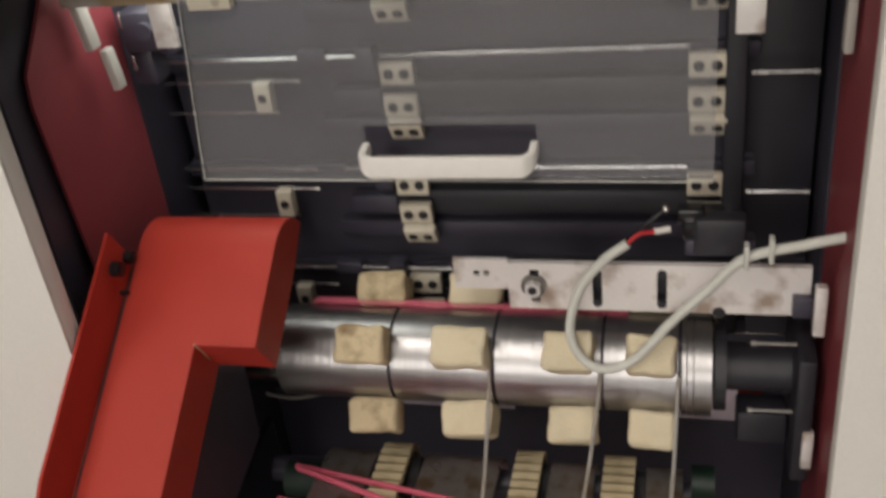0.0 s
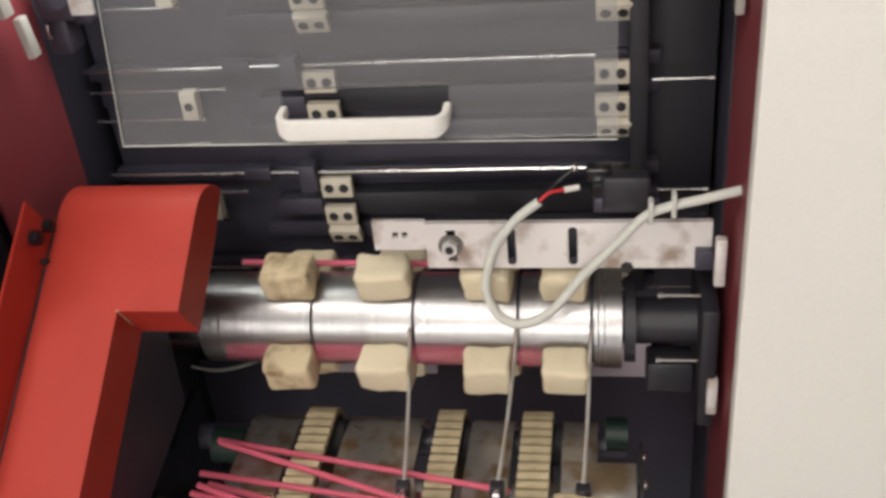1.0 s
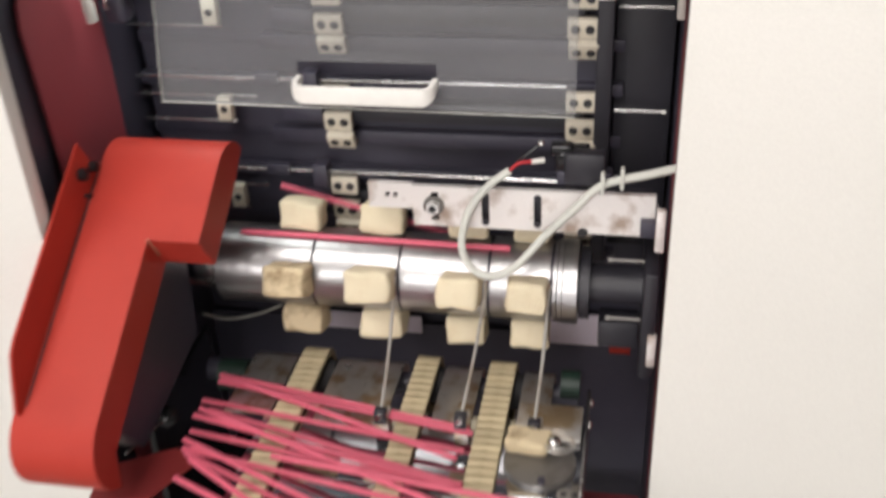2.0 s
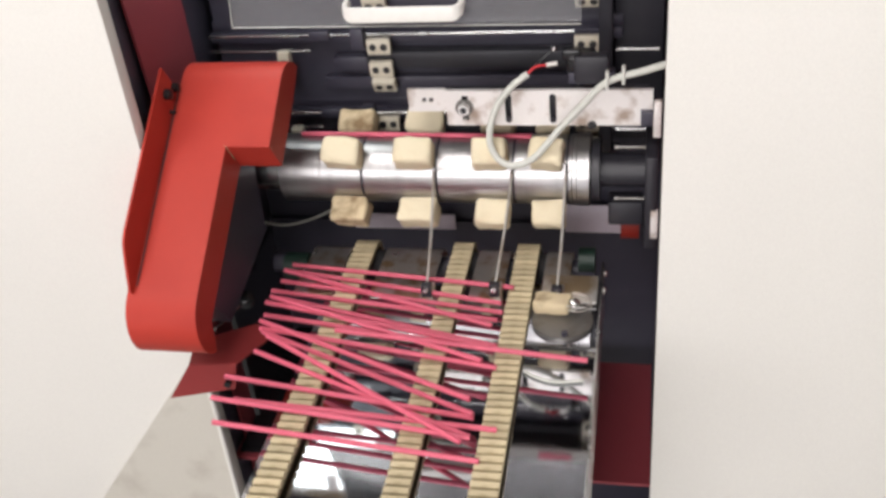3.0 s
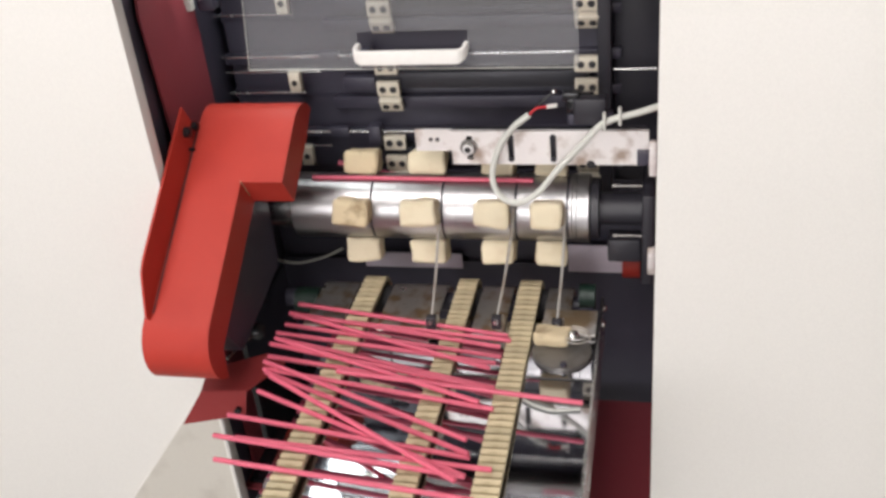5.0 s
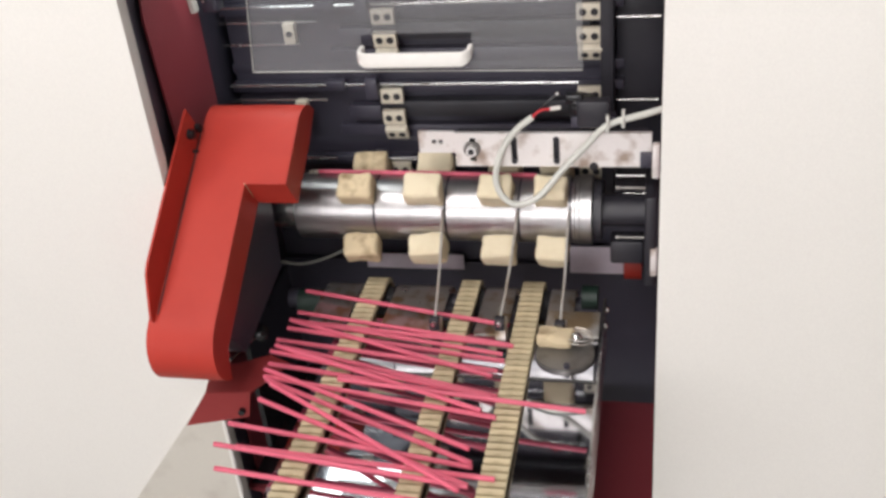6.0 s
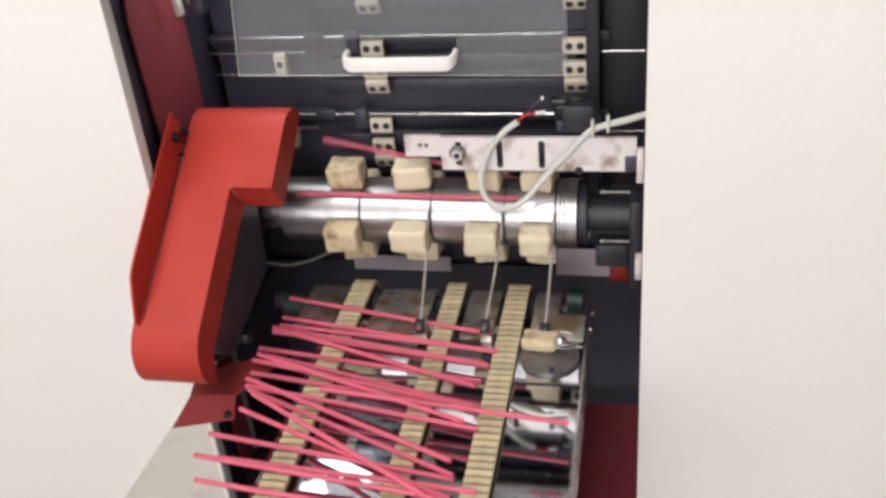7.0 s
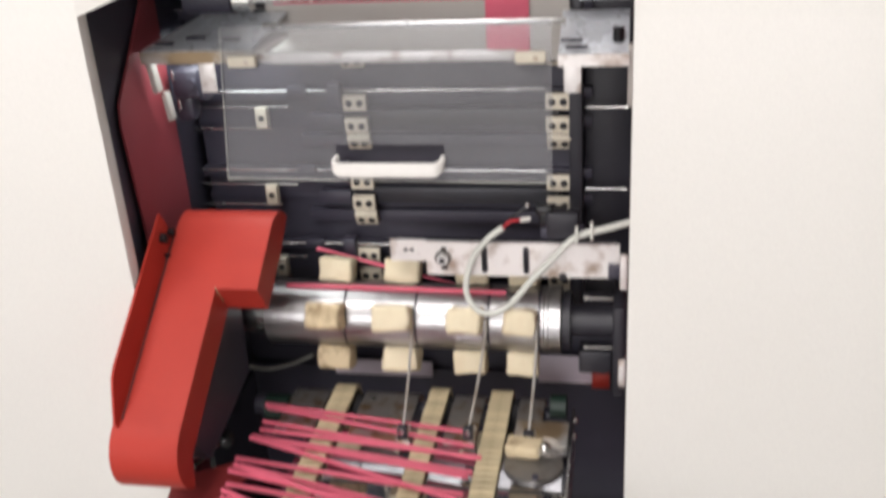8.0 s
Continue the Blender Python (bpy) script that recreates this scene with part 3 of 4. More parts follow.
for row in range(4):
    for ci, (bx, bl) in enumerate(COLUMNS):
        bm = bm_new()
        add_box(bm, (0, 0, 0), (bl, 0.0225, 0.0215), 0.0034, segments=3)
        bmesh.ops.subdivide_edges(bm, edges=[e for e in bm.edges if e.calc_length() > 0.012], cuts=2, use_grid_fill=True)
        for v in bm.verts:
            q = v.co * 90 + Vector((row * 7.1, ci * 3.3, 1.7))
            v.co += Vector((noise.noise(q), noise.noise(q + Vector((9, 0, 0))), noise.noise(q + Vector((0, 9, 0))))) * 0.0019
        # in the row's space: +z is outwards from the axis at the angle of the row
        a = radians(90 * row)
        radial = Vector((0, -math.cos(a), -math.sin(a)))
        tang = Vector((0, math.sin(a), -math.cos(a)))
        spin = Matrix((Vector((1, 0, 0)), tang, radial)).transposed().to_4x4()
        wob = pose(0, 0, 0, random.uniform(-3, 3), random.uniform(-2.5, 2.5), random.uniform(-3, 3))
        bmesh.ops.transform(bm, matrix=Matrix.Translation(Vector((bx, 0, 0)) + radial * (R + 0.0100)) @ spin @ wob, verts=bm.verts)
        bmesh.ops.recalc_face_normals(bm, faces=bm.faces)
        part("foam_block", bm, FOAM_STAINED if ci == 0 and row in (0, 1, 3) else FOAM, drum, "brown-stained foam block" if ci == 0 else "cream foam block")

# bearing housing and pins at the drum's end
housing = thing("bearing_housing", "black bearing housing with bright pins", "bearing", (0.14, 0, -0.05))
part("body", add_box(bm_new(), (0.146, 0.0, -0.012), (0.010, 0.07, 0.085), 0.002), BLACK_MATT, housing)
for z in (0.033, -0.014):
    bm = add_cyl(bm_new(), (0.118, -0.022, z), (0.141, -0.022, z), 0.0011, 10)
    add_cyl(bm, (0.117, -0.022, z), (0.120, -0.022, z), 0.0018, 10)
    part("pin", bm, DARK_STEEL, housing)
part("tab", add_box(bm_new(), (0.1490, -0.034, 0.064), (0.006, 0.006, 0.030), 0.001), BRACKET, housing)
part("tab", add_box(bm_new(), (0.1490, -0.034, -0.030), (0.006, 0.006, 0.026), 0.001), BRACKET, housing)
part("lower_arm", add_box(bm_new(), (0.126, -0.005, -0.034), (0.028, 0.02, 0.022), 0.002), BLACK_MATT, housing)

# ---- aluminium sensor bracket with slots, bolt and cable ----


def slotted_plate(bm, x0, x1, z0, z1, y0, y1, slots):
    """A plate in the xz plane with upright slots cut through it."""
    cuts = sorted(slots)
    x = x0
    for c, w, a, b in cuts:
        add_box(bm, ((x + c - w / 2) / 2, (y0 + y1) / 2, (z0 + z1) / 2), (c - w / 2 - x, y1 - y0, z1 - z0))
        add_box(bm, (c, (y0 + y1) / 2, (z0 + a) / 2), (w, y1 - y0, a - z0))
        add_box(bm, (c, (y0 + y1) / 2, (b + z1) / 2), (w, y1 - y0, z1 - b))
        x = c + w / 2
    add_box(bm, ((x + x1) / 2, (y0 + y1) / 2, (z0 + z1) / 2), (x1 - x, y1 - y0, z1 - z0))
    return bm


br = thing("sensor_bracket", "scratched aluminium bracket bar with upright slots", "bracket", (0.06, -0.02, 0.05))
part("bar", slotted_plate(bm_new(), -0.0145, 0.1455, 0.0520, 0.0818, -0.022, -0.018, [(0.0005, 0.0052, 0.0565, 0.0775), (0.0348, 0.0052, 0.0570, 0.0765), (0.0695, 0.0052, 0.0570, 0.0765)]), BRACKET, br)
part("tail", slotted_plate(bm_new(), -0.0455, -0.0148, 0.0630, 0.0822, -0.0195, -0.0165, [(-0.0325, 0.0034, 0.0712, 0.0748), (-0.0270, 0.0034, 0.0712, 0.0748)]), BRACKET, br)
part("backing", add_box(bm_new(), (0.065, -0.0125, 0.067), (0.155, 0.004, 0.0285)), BLACK_MATT, br)
part("washer", add_cyl(bm_new(), (0, -0.0218, 0.068), (0, -0.0242, 0.068), 0.0070, 24), DARK_STEEL, br)
bm = add_cyl(bm_new(), (0, -0.0243, 0.068), (0, -0.0285, 0.068), 0.0048, 6)
part("bolt", bm, BOLT, br, "bright hexagon bolt on a washer")
part("bolt_recess", add_cyl(bm_new(), (0, -0.0284, 0.068), (0, -0.0288, 0.068), 0.0026, 12), RUBBER, br)
for cx in (0.0348, 0.0695):
    for cz in (0.0570, 0.0765):
        part("slot_end", add_cyl(bm_new(), (cx, -0.0223, cz), (cx, -0.0205, cz), 0.0026, 14), BLACK_MATT, br)
part("end_block", add_box(bm_new(), (0.1415, -0.024, 0.060), (0.010, 0.008, 0.012), 0.001), BLACK, br)
part("notch", add_cyl(bm_new(), (0.0995, -0.0224, 0.0525), (0.0995, -0.0215, 0.0525), 0.0035, 14), RUBBER, br)

pe = thing("proximity_switch", "black switch body with clamped grey cable", "switch", (0.09, 0.0, 0.08))
bm = add_box(bm_new(), (0.0905, -0.004, 0.0985), (0.022, 0.016, 0.016), 0.002)
add_box(bm, (0.084, -0.010, 0.1075), (0.014, 0.010, 0.008), 0.0015)
part("body", bm, BLACK_GLOSS, pe)
part("base", add_box(bm_new(), (0.099, -0.008, 0.0875), (0.036, 0.012, 0.010), 0.0015), BLACK, pe)
part("cable", add_sweep(bm_new(), smooth_path([(0.162, -0.044, 0.115), (0.140, -0.036, 0.1045), (0.1115, -0.032, 0.0935), (0.094, -0.034, 0.076), (0.0754, -0.036, 0.0560), (0.056, -0.042, 0.0345), (0.0385, -0.044, 0.0280), (0.0260, -0.041, 0.0340), (0.0205, -0.036, 0.0480), (0.0255, -0.031, 0.0693), (0.038, -0.029, 0.0875), (0.0520, -0.027, 0.0985)], 8), 0.0027, 12), CABLE, pe, "looped light grey cable")
part("red_wire", add_sweep(bm_new(), smooth_path([(0.0515, -0.027, 0.0982), (0.058, -0.026, 0.1035), (0.066, -0.024, 0.1040)]), 0.0011, 8), RED_WIRE, pe)
part("dark_wire", add_sweep(bm_new(), smooth_path([(0.0515, -0.027, 0.0985), (0.060, -0.022, 0.106), (0.070, -0.018, 0.1135)]), 0.0011, 8), BLACK_GLOSS, pe)
part("mount", add_box(bm_new(), (0.0990, -0.0115, 0.0960), (0.0260, 0.012, 0.0220), 0.002), BLACK_MATT, pe)
part("ferrule", add_cyl(bm_new(), (0.0655, -0.024, 0.1040), (0.0735, -0.021, 0.1040), 0.0017, 10), HANDLE, pe, "white wire ferrule")
part("ferrule", add_ball(bm_new(), (0.0712, -0.018, 0.1145), 0.0022), STEEL, pe)
for tx, tz in ((0.1115, 0.0960), (0.1235, 0.1000)):
    part("cable_tie", add_box(bm_new(), (tx, -0.034, tz), (0.0026, 0.007, 0.014), 0.0008), CABLE, pe, "white cable tie")

# ---- carriers: bars of clamp blocks that climb behind the cover ----


def build_carrier():
    c = thing("carrier", "black carrier bar with cream clamp blocks and thin rods", "carrier", (0, 0, 0), "carriers")

    def two_hole(x, z, tilt):
        b = part("clamp_block", add_box(bm_new(), (0, 0, 0), (0.0205, 0.0062, 0.0138), 0.0008), CREAM, c)
        b.matrix_basis = pose(x, 0, z, tilt, 0, 0)
        for dx in (-0.0048, 0.0048):
            part("bore", add_cyl(bm_new(), (dx, -0.0036, 0), (dx, -0.0028, 0), 0.0031, 14), RUBBER, b)
            part("screw", add_cyl(bm_new(), (dx, -0.0038, 0), (dx, -0.0033, 0), 0.0011, 8), GREY_BAR, b)
    for x in (-0.0835, 0.0920):
        two_hole(x, 0.0, 0)
        two_hole(x, -0.0205, 6)
        two_hole(x + 0.001, -0.0355, 30)
    b = part("end_block", add_box(bm_new(), (-0.1690, -0.001, -0.0125), (0.0105, 0.009, 0.0185), 0.0008), CREAM, c)
    part("bore", add_cyl(bm_new(), (-0.1690, -0.0061, -0.0125), (-0.1690, -0.0052, -0.0125), 0.0028, 14), RUBBER, b)
    part("bar", add_box(bm_new(), (-0.002, 0.012, -0.0160), (0.19, 0.012, 0.0150), 0.001), GREY_BAR, c)
    part("bar", add_box(bm_new(), (-0.06, 0.018, 0.0030), (0.36, 0.010, 0.0090), 0.001), BLACK, c)
    part("bar", add_box(bm_new(), (-0.02, 0.016, -0.0390), (0.24, 0.010, 0.0110), 0.001), BLACK, c)
    bm = add_cyl(bm_new(), (-0.236, 0.0, 0.0105), (0.082, 0.0, 0.0105), 0.0012, 10)
    part("shaft", bm, STEEL, c, "bright steel shaft")
    part("shaft_clamp", add_box(bm_new(), (-0.1000, -0.002, 0.0090), (0.0110, 0.012, 0.0190), 0.001), BLACK, c)
    part("shaft_clamp", add_box(bm_new(), (-0.1350, 0.002, 0.0105), (0.0180, 0.008, 0.0085), 0.001), BLACK, c)
    for x0, x1, z in ((-0.236, -0.145, -0.0040), (-0.236, -0.162, -0.0240), (0.1150, 0.1500, -0.0060)):
        bm = add_cyl(bm_new(), (x0, 0.001, z), (x1, 0.001, z), 0.0009, 8)
        add_cyl(bm, (x1 - 0.003, 0.001, z), (x1, 0.001, z), 0.0014, 8)
        part("rod", bm, STEEL, c, "thin bright rod")
    part("linkage", add_box(bm_new(), (-0.112, 0.010, -0.0180), (0.030, 0.010, 0.0120), 0.001), BLACK, c)
    return c


CARRIERS = [build_carrier()]
for k in range(11):
    CARRIERS.append(copy_thing(CARRIERS[0], Matrix()))

# ---- clear cover with its handle and top rail ----
cov = thing("clear_cover", "clear acrylic cover sheet with a white pull handle", "cover", (-0.036, -0.045, 0.148))
hx0, hx1, hz = -0.0770, 0.0120, 0.1625


def slotted_sheet(bm, xs, zs, thick):
    """An upright sheet with one slot in its middle cell, leaning back a little with height."""
    def place(i, j, back):
        z = zs[j]
        return bm.verts.new((xs[i] + (0.07 * (z - zs[0]) if i == 0 else 0.0), -0.0480 + 0.07 * (z - zs[0]) + back, z))
    front = [[place(i, j, 0.0) for j in range(4)] for i in range(4)]
    rear = [[place(i, j, thick) for j in range(4)] for i in range(4)]
    for i in range(3):
        for j in range(3):
            if (i, j) != (1, 1):
                bm.faces.new((front[i][j], front[i + 1][j], front[i + 1][j + 1], front[i][j + 1]))
                bm.faces.new((rear[i][j], rear[i][j + 1], rear[i + 1][j + 1], rear[i + 1][j]))
    outer = [(k, 0) for k in range(4)] + [(3, 1), (3, 2), (3, 3), (2, 3), (1, 3), (0, 3), (0, 2), (0, 1)]
    for ring in (outer, [(1, 1), (1, 2), (2, 2), (2, 1)]):
        for (a, b), (c, d) in zip(ring, ring[1:] + ring[:1]):
            bm.faces.new((front[a][b], rear[a][b], rear[c][d], front[c][d]))
    bmesh.ops.recalc_face_normals(bm, faces=bm.faces)
    return bm


ob = part("sheet", slotted_sheet(bm_new(), [-0.1670, hx0 + 0.001, hx1 - 0.001, 0.0940], [0.1475, hz - 0.003, hz + 0.0135, 0.2680], 0.003), ACRYLIC, cov)
ob.visible_shadow = False
for ex0, ex1, ez0, ez1 in ((-0.1672, 0.0937, 0.1480, 0.1462),):
    part("cut_edge", add_sweep(bm_new(), [(ex0, -0.0492, ez0), (ex1, -0.0492, ez1)], 0.0004, 6), CABLE, cov, "bright cut edge")
part("cut_edge", add_sweep(bm_new(), [(-0.1672, -0.0492, 0.1482), (-0.1592, -0.0408, 0.2680)], 0.0003, 6), CABLE, cov, "bright cut edge")
bm = bm_new()
def add_lip(bm, x0, x1, z, out, wall, corner):
    """A shallow moulded lip: a wall that leaves the sheet, turns by round corners and runs along the slot."""
    path = []
    for side in (0, 1):
        for k in range(9):
            a = radians(90 * (k if side == 0 else 8 - k) / 8)
            cx = x0 + corner if side == 0 else x1 - corner
            sx = -1 if side == 0 else 1
            path.append((cx + sx * corner * math.cos(a), -(out - corner) - corner * math.sin(a), sx * math.cos(a), -math.sin(a)))
    path = [(x0, 0.0, -1, 0)] + path + [(x1, 0.0, 1, 0)]
    rings = []
    for px, py, nx, ny in path:
        f = (-py / out) ** 1.5
        top, low = z + 0.0052 - 0.0014 * f, z - 0.0005 - 0.0073 * f
        r = 0.0011
        prof = [(0, low + r), (0, top - r), (-r * 0.3, top - r * 0.3), (-r, top), (-wall + r, top), (-wall + r * 0.3, top - r * 0.3), (-wall, top - r),
                (-wall, low + r), (-wall + r, low), (-r * 2.2, low), (-r * 0.7, low + r * 0.35)]
        base = -0.0480 + 0.07 * (z - 0.1475)
        rings.append([bm.verts.new((px + nx * d, base + py + ny * d, h)) for d, h in prof])
    for a, b in zip(rings, rings[1:]):
        for k in range(len(a)):
            m = (k + 1) % len(a)
            bm.faces.new((a[k], b[k], b[m], a[m]))
    bm.faces.new(rings[0])
    bm.faces.new(rings[-1])
    bmesh.ops.recalc_face_normals(bm, faces=bm.faces)
    return bm


add_lip(bm, hx0, hx1, hz, 0.0165, 0.0040, 0.0085)
add_box(bm, ((hx0 + hx1) / 2, -0.0545, hz - 0.0055), (hx1 - hx0 - 0.014, 0.0180, 0.0020), 0.0008)
handle = part("handle", bm, HANDLE, cov, "white moulded lip of the hand slot")
for x in (-0.1425, 0.0790):
    clip = part("clip", add_box(bm_new(), (x, -0.0455, 0.2430), (0.0225, 0.006, 0.0085), 0.001), CREAM, cov, "cream hinge clip")
    part("screw", add_cyl(bm_new(), (x + 0.004, -0.0484, 0.2430), (x + 0.004, -0.0492, 0.2430), 0.0022, 10), DULL_STEEL, clip)

rail = thing("top_frame", "galvanised sheet frame across the top of the bay", "frame", (-0.04, 0, 0.23))
part("rail", add_box(bm_new(), (-0.012, -0.030, 0.2660), (0.232, 0.004, 0.0045), 0.0008), STEEL, rail)
part("side_plate", add_plate(bm_new(), [(-0.232, -0.030, 0.2485), (-0.140, -0.030, 0.2485), (-0.128, 0.030, 0.2650), (-0.200, 0.030, 0.2650)], 0.002), SHEET_STEEL, rail)
part("side_plate", add_plate(bm_new(), [(0.098, -0.030, 0.2410), (0.150, -0.030, 0.2410), (0.150, 0.032, 0.2600), (0.098, 0.032, 0.2600)], 0.002), SHEET_STEEL, rail)
part("lip", add_box(bm_new(), (-0.186, -0.0310, 0.2430), (0.094, 0.002, 0.0095)), DULL_STEEL, rail)
part("lip", add_box(bm_new(), (0.124, -0.0310, 0.2365), (0.052, 0.002, 0.0090)), BRACKET, rail)
for px, pz in ((-0.215, 0.2500), (-0.190, 0.2530), (-0.160, 0.2520), (0.108, 0.2480), (0.112, 0.2440)):
    part("slot", add_box(bm_new(), (px, -0.030 + (pz - 0.2445) * 1.5, pz + 0.0022), (0.016, 0.004, 0.0012), 0.0004, pose(0, 0, 0, 15)), BLACK, rail)
for x, z in ((-0.1800, 0.2275), (0.1085, 0.2245)):
    part("tongue", add_box(bm_new(), (x, -0.0280, z), (0.0130, 0.003, 0.0270), 0.0008), BRACKET, rail)
part("hanger", add_box(bm_new(), (-0.2290, -0.022, 0.2260), (0.0050, 0.010, 0.0270), 0.001, pose(0, 0, 0, 0, -6, 0)), BEIGE, rail)
part("hanger", add_box(bm_new(), (-0.2235, -0.016, 0.1990), (0.0050, 0.008, 0.0230), 0.001, pose(0, 0, 0, 0, -6, 0)), BEIGE, rail)
part("hanger", add_box(bm_new(), (0.1515, -0.0230, 0.2225), (0.0045, 0.008, 0.0470), 0.001), BEIGE, rail)
bm = add_box(bm_new(), (-0.2070, -0.010, 0.2180), (0.0240, 0.022, 0.0240), 0.003)
add_box(bm, (-0.2120, -0.008, 0.1960), (0.0150, 0.018, 0.0220), 0.003)
add_cyl(bm, (-0.2010, -0.020, 0.2200), (-0.2010, -0.026, 0.2200), 0.0050, 16)
add_box(bm, (-0.1960, -0.006, 0.2080), (0.0100, 0.016, 0.0120), 0.002)
bmesh.ops.translate(bm, verts=bm.verts, vec=(-0.0140, 0.0350, -0.0098))
part("motor", bm, BLACK, rail, "black switch housing")
for px, pz in ((-0.2300, 0.2162), (-0.2280, 0.1912)):
    part("pin", add_box(bm_new(), (px, 0.0135, pz), (0.0022, 0.002, 0.0090), 0.0006), STEEL, rail)
part("spindle", add_cyl(bm_new(), (-0.180, 0.012, 0.2790), (0.140, 0.012, 0.2790), 0.0032, 16), STEEL, rail)
part("cylinder", add_cyl(bm_new(), (-0.205, 0.012, 0.2800), (-0.165, 0.012, 0.2800), 0.0120, 24), BLACK, rail)
part("collar", add_cyl(bm_new(), (-0.164, 0.012, 0.2790), (-0.150, 0.012, 0.2790), 0.0095, 24), STEEL, rail)
part("collar", add_cyl(bm_new(), (0.112, 0.012, 0.2790), (0.150, 0.012, 0.2790), 0.0070, 24), STEEL, rail)
part("bolt", add_cyl(bm_new(), (0.1420, -0.012, 0.2420), (0.1420, -0.012, 0.2560), 0.0045, 14), BLACK_GLOSS, rail)
part("back_sheet", add_box(bm_new(), (-0.022, 0.034, 0.300), (0.25, 0.003, 0.160)), BEIGE, rail, "grey-beige painted sheet")
part("cross_rail", add_box(bm_new(), (-0.035, -0.0360, 0.2430), (0.204, 0.003, 0.0075), 0.0008), BRACKET, rail)
part("strip", add_box(bm_new(), (0.0540, 0.0310, 0.2750), (0.0350, 0.0015, 0.1000), 0.0005), STRAW, rail, "pink paper strip")
part("strip", add_box(bm_new(), (-0.035, 0.0200, 0.2745), (0.200, 0.004, 0.0030), 0.001), STRAW, rail, "pink paper edge")

# unseen flat light added under the side plate for the tray's bright patch
work = thing("work_light", "unseen flat white light added under the top frame", "work light", (-0.186, 0.020, 0.2470))
part("housing", add_box(bm_new(), (-0.182, 0.0260, 0.2445), (0.104, 0.104, 0.0040), 0.001), HANDLE, work)
part("diffuser", add_box(bm_new(), (-0.182, 0.0260, 0.2416), (0.098, 0.098, 0.0018), 0.0006), PATCH_GLOW, work, "glowing cool white diffuser")

# ---- straws: on the belts, on the drum and on their way between ----
LENGTH = 0.197
bm = bm_new()
rings = []
for x, r in ((-LENGTH / 2, 0.0015), (-LENGTH / 2, 0.0020), (LENGTH / 2, 0.0020), (LENGTH / 2, 0.0015)):
    rings.append([bm.verts.new((x, r * math.cos(a), r * math.sin(a))) for a in [math.tau * k / 14 for k in range(14)]])
for a, b in zip(rings, rings[1:] + rings[:1]):
    for k in range(14):
        j = (k + 1) % 14
        bm.faces.new((a[k], a[j], b[j], b[k]))
bmesh.ops.recalc_face_normals(bm, faces=bm.faces)
STRAW_MESH = mesh_from("drinking_straw", bm, STRAW)
# ends of the straws on the belts, at 4.5 s: x, y, x, y and the layer
LYING = [
    (-0.1635, -0.0698, 0.0311, -0.1064, 0), (-0.1620, -0.0750, 0.0303, -0.1409, 1),
    (-0.1554, -0.1092, 0.0329, -0.1592, 0), (-0.1621, -0.1210, 0.0289, -0.1650, 1),
    (-0.1640, -0.1000, 0.0290, -0.1280, 0), (-0.0923, -0.1581, 0.1027, -0.1806, 2),
    (-0.1561, -0.1547, 0.0370, -0.1886, 1), (-0.1533, -0.1515, 0.0208, -0.2263, 2),
    (-0.1522, -0.1589, 0.0264, -0.2377, 1), (-0.1446, -0.1685, 0.0231, -0.2691, 2),
    (-0.1618, -0.2089, 0.0226, -0.2369, 0), (-0.1642, -0.2365, 0.0265, -0.2606, 1),
    (-0.1529, -0.2576, 0.0316, -0.2775, 0), (-0.1500, -0.2330, 0.0440, -0.2480, 0), (-0.1440, -0.1820, 0.0180, -0.2520, 0),
    (-0.1600, -0.1330, 0.0330, -0.1640, 0), (-0.1580, -0.1180, 0.0260, -0.1860, 2),
]
PILE = []
for xa, ya, xb, yb, layer in LYING:
    ob = tagged(new("drinking_straw", STRAW_MESH), "pink paper drinking straw lying on the conveyor belts", "straw", "pink straws")
    PILE.append((ob, (xa + xb) / 2, (ya + yb) / 2, TOP + 0.0021 + 0.0040 * layer, math.degrees(math.atan2(yb - ya, xb - xa))))
CYCLE = 1.54
DELAY = [0.12, 0.04, 0.0, 0.04, 0.10, 0.0, 0.0]
DROPS = []
for k in range(7):
    ob = tagged(new("drinking_straw", STRAW_MESH), "pink paper drinking straw dropping from the drum to the belts", "straw", "pink straws")
    DROPS.append((ob, 0.42 + CYCLE * k + DELAY[k]))


def drum_angle(t):
    return 250 + 58.6 * (t - 5.0)


def carrier_pose(s):
    """A place on the carriers' upright loop, s metres up its front run."""
    run, r = 0.37, 0.04
    y0, z0 = 0.050, -0.015
    loop = 12 * 0.073
    arc = (loop - 2 * run) / 2
    s = s % loop
    rad = arc / math.pi
    if s < run:
        return pose(0, y0, z0 + s)
    if s < run + arc:
        a = (s - run) / rad
        return pose(0, y0 + rad - rad * math.cos(a), z0 + run + rad * math.sin(a), -math.degrees(a))
    if s < 2 * run + arc:
        return pose(0, y0 + 2 * rad, z0 + run - (s - run - arc), -180)
    a = (s - 2 * run - arc) / rad
    return pose(0, y0 + rad + rad * math.cos(a), z0 - rad * math.sin(a), -180 - math.degrees(a))


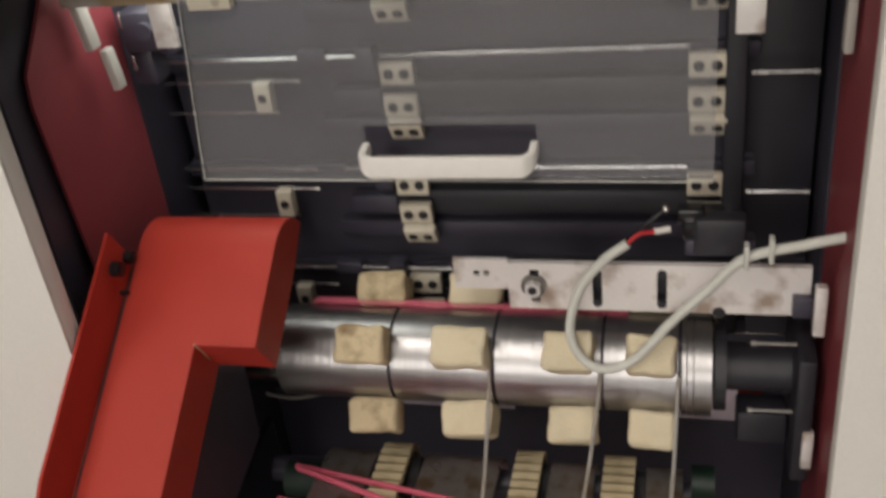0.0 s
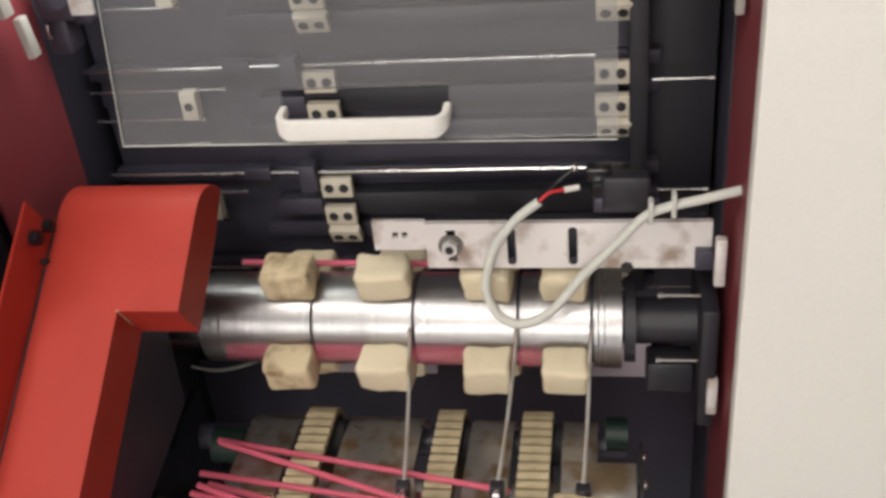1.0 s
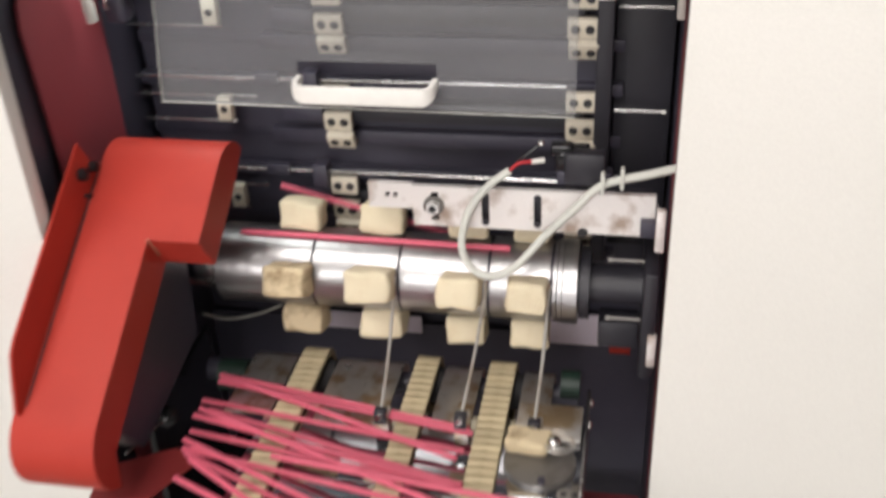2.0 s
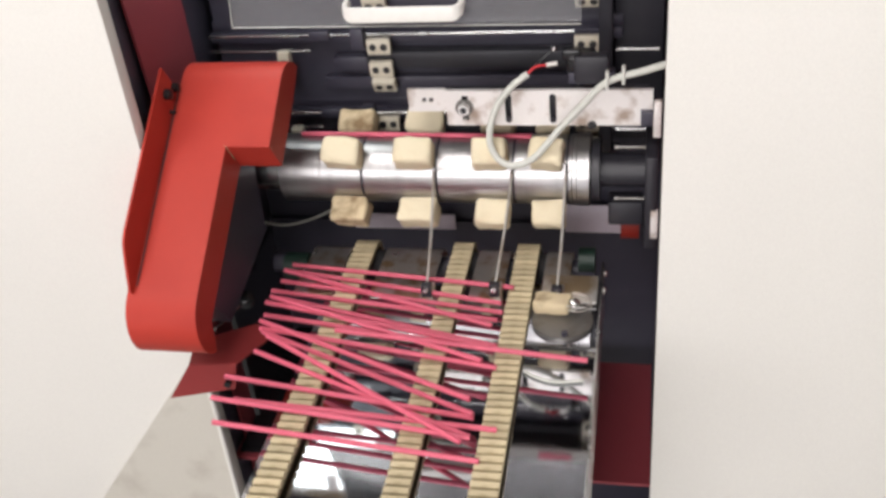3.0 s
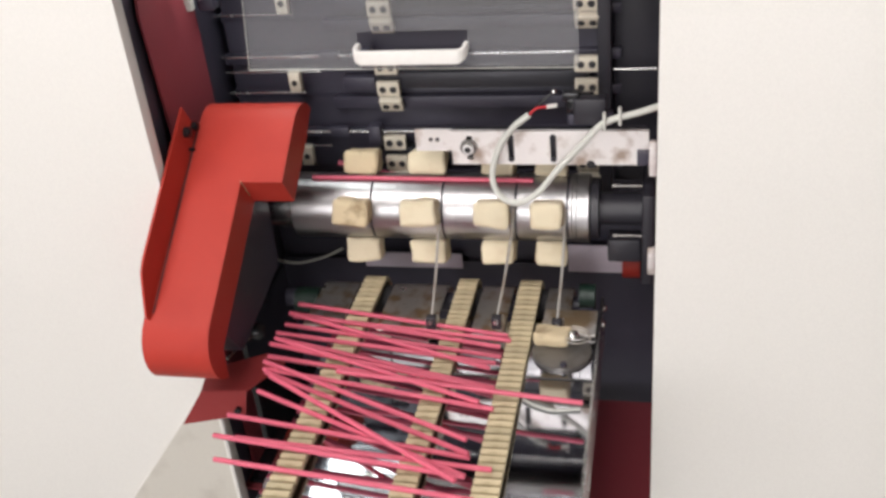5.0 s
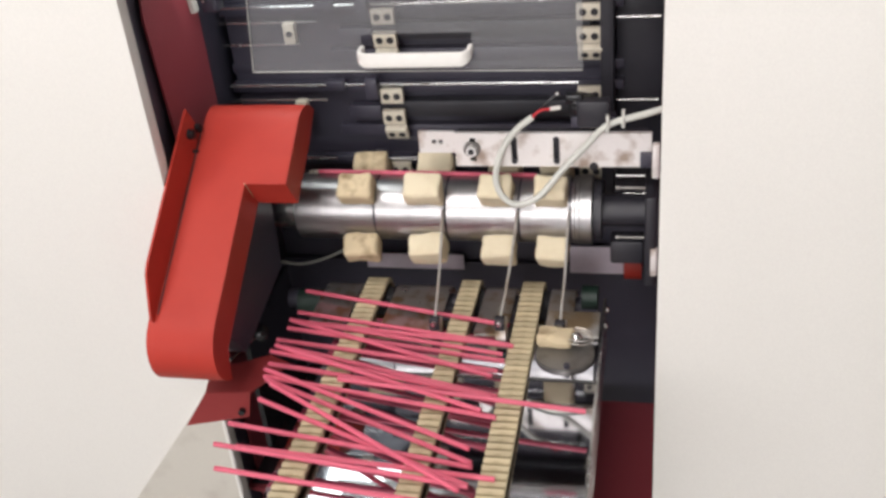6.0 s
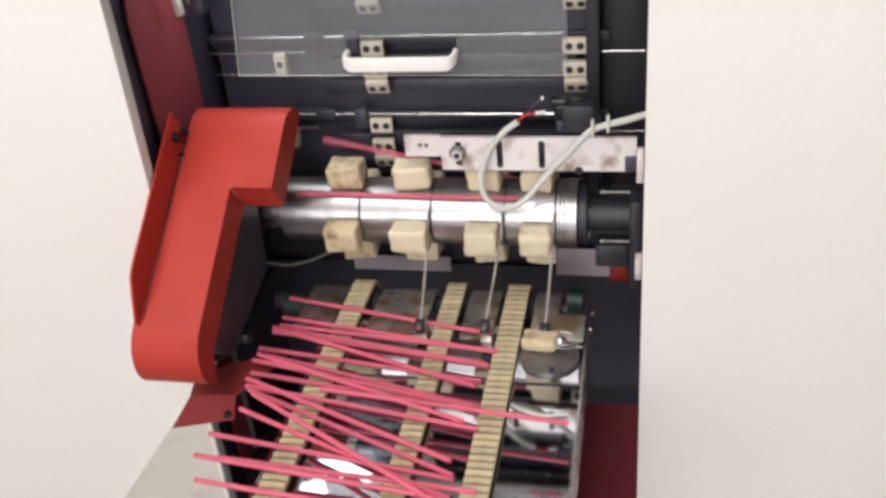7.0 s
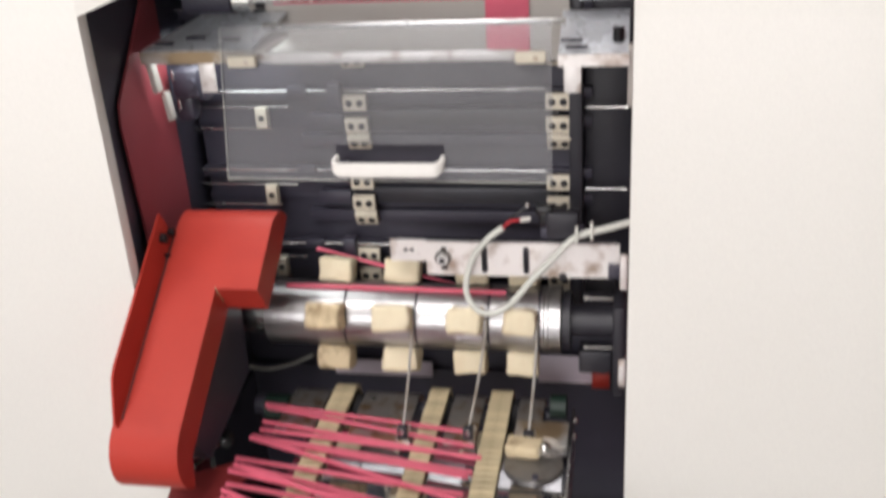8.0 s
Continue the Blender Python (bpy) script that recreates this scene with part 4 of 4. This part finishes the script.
def motions():
    walk(drum, [(0.25 * k, pose(0, 0, 0, drum_angle(0.25 * k))) for k in range(33)])
    for k, c in enumerate(CARRIERS):
        walk(c, [(0.1 * j, carrier_pose(0.1116 + 0.015 + 0.0474 * (0.1 * j - 5.0) + 0.073 * k)) for j in range(81)])
    for ob, s in TEETH:
        base = -BASE[ob.parent.name]
        walk(ob, [(t, pose(0, base.y, base.z) @ belt_pose(s + SPEED * t)) for t in range(9)])
    for ob, x, y, z, turn in PILE:
        walk(ob, [(t, pose(x, y - SPEED * (t - 4.5), z, 0, 0, turn)) for t in (0, 4, 8)])
    for i, (ob, t0) in enumerate(DROPS):
        # t0: the straw lies on the drum's upper front
        land_y, land_turn = -0.058 + 0.004 * math.sin(2.3 * i), -9.5 + 3.0 * math.sin(1.7 * i)
        x = -0.049 + 0.004 * math.sin(3.1 * i)
        land_x = x - 0.015 + 0.004 * math.sin(1.3 * i)

        def on_drum(deg, lift=0.0):
            a = radians(deg)
            return pose(x, -(R + 0.0021 + lift) * math.cos(a), -(R + 0.0021 + lift) * math.sin(a), deg, 0, -1.0)
        steps = [(-2.6, pose(x, 0.066 + 0.005 * (i % 2), -0.036 - 0.005 * (i // 2), 0, 0, 0)), (-1.85, pose(x, 0.046, -0.020, 0, 8, 0)), (-1.5, pose(-0.034, 0.036, 0.021, 0, 15, 0)), (-1.2, pose(-0.036, 0.034, 0.036, -20, 14, 0)), (-1.0, on_drum(-128, 0.003)), (-0.8, on_drum(-112)),
                 (-0.5, on_drum(-91)), (0.0, on_drum(-74)), (0.26, on_drum(-58)), (0.37, on_drum(-35)), (0.46, on_drum(8)),
                 (0.54, pose(x - 0.006, -0.040, -0.036, 60, 0, -4)), (0.62, pose(land_x, land_y + 0.006, TOP + 0.008, 120, 0, land_turn)),
                 (0.74, pose(land_x, land_y, TOP + 0.0021, 140, 0, land_turn))]
        rows = [(t0 + dt, m) for dt, m in steps if 0 < t0 + dt < 8]
        before = [m for dt, m in steps if t0 + dt <= 0]
        after = [m for dt, m in steps if t0 + dt >= 8]
        if t0 + 0.74 < 8:
            rows.append((8, pose(land_x, land_y - SPEED * (7.3 - t0), TOP + 0.0021, 140, 0, land_turn)))
        else:
            rows.append((8, after[0]))
        rows.insert(0, (0, before[-1] if before else steps[0][1]))
        walk(ob, rows)


motions()
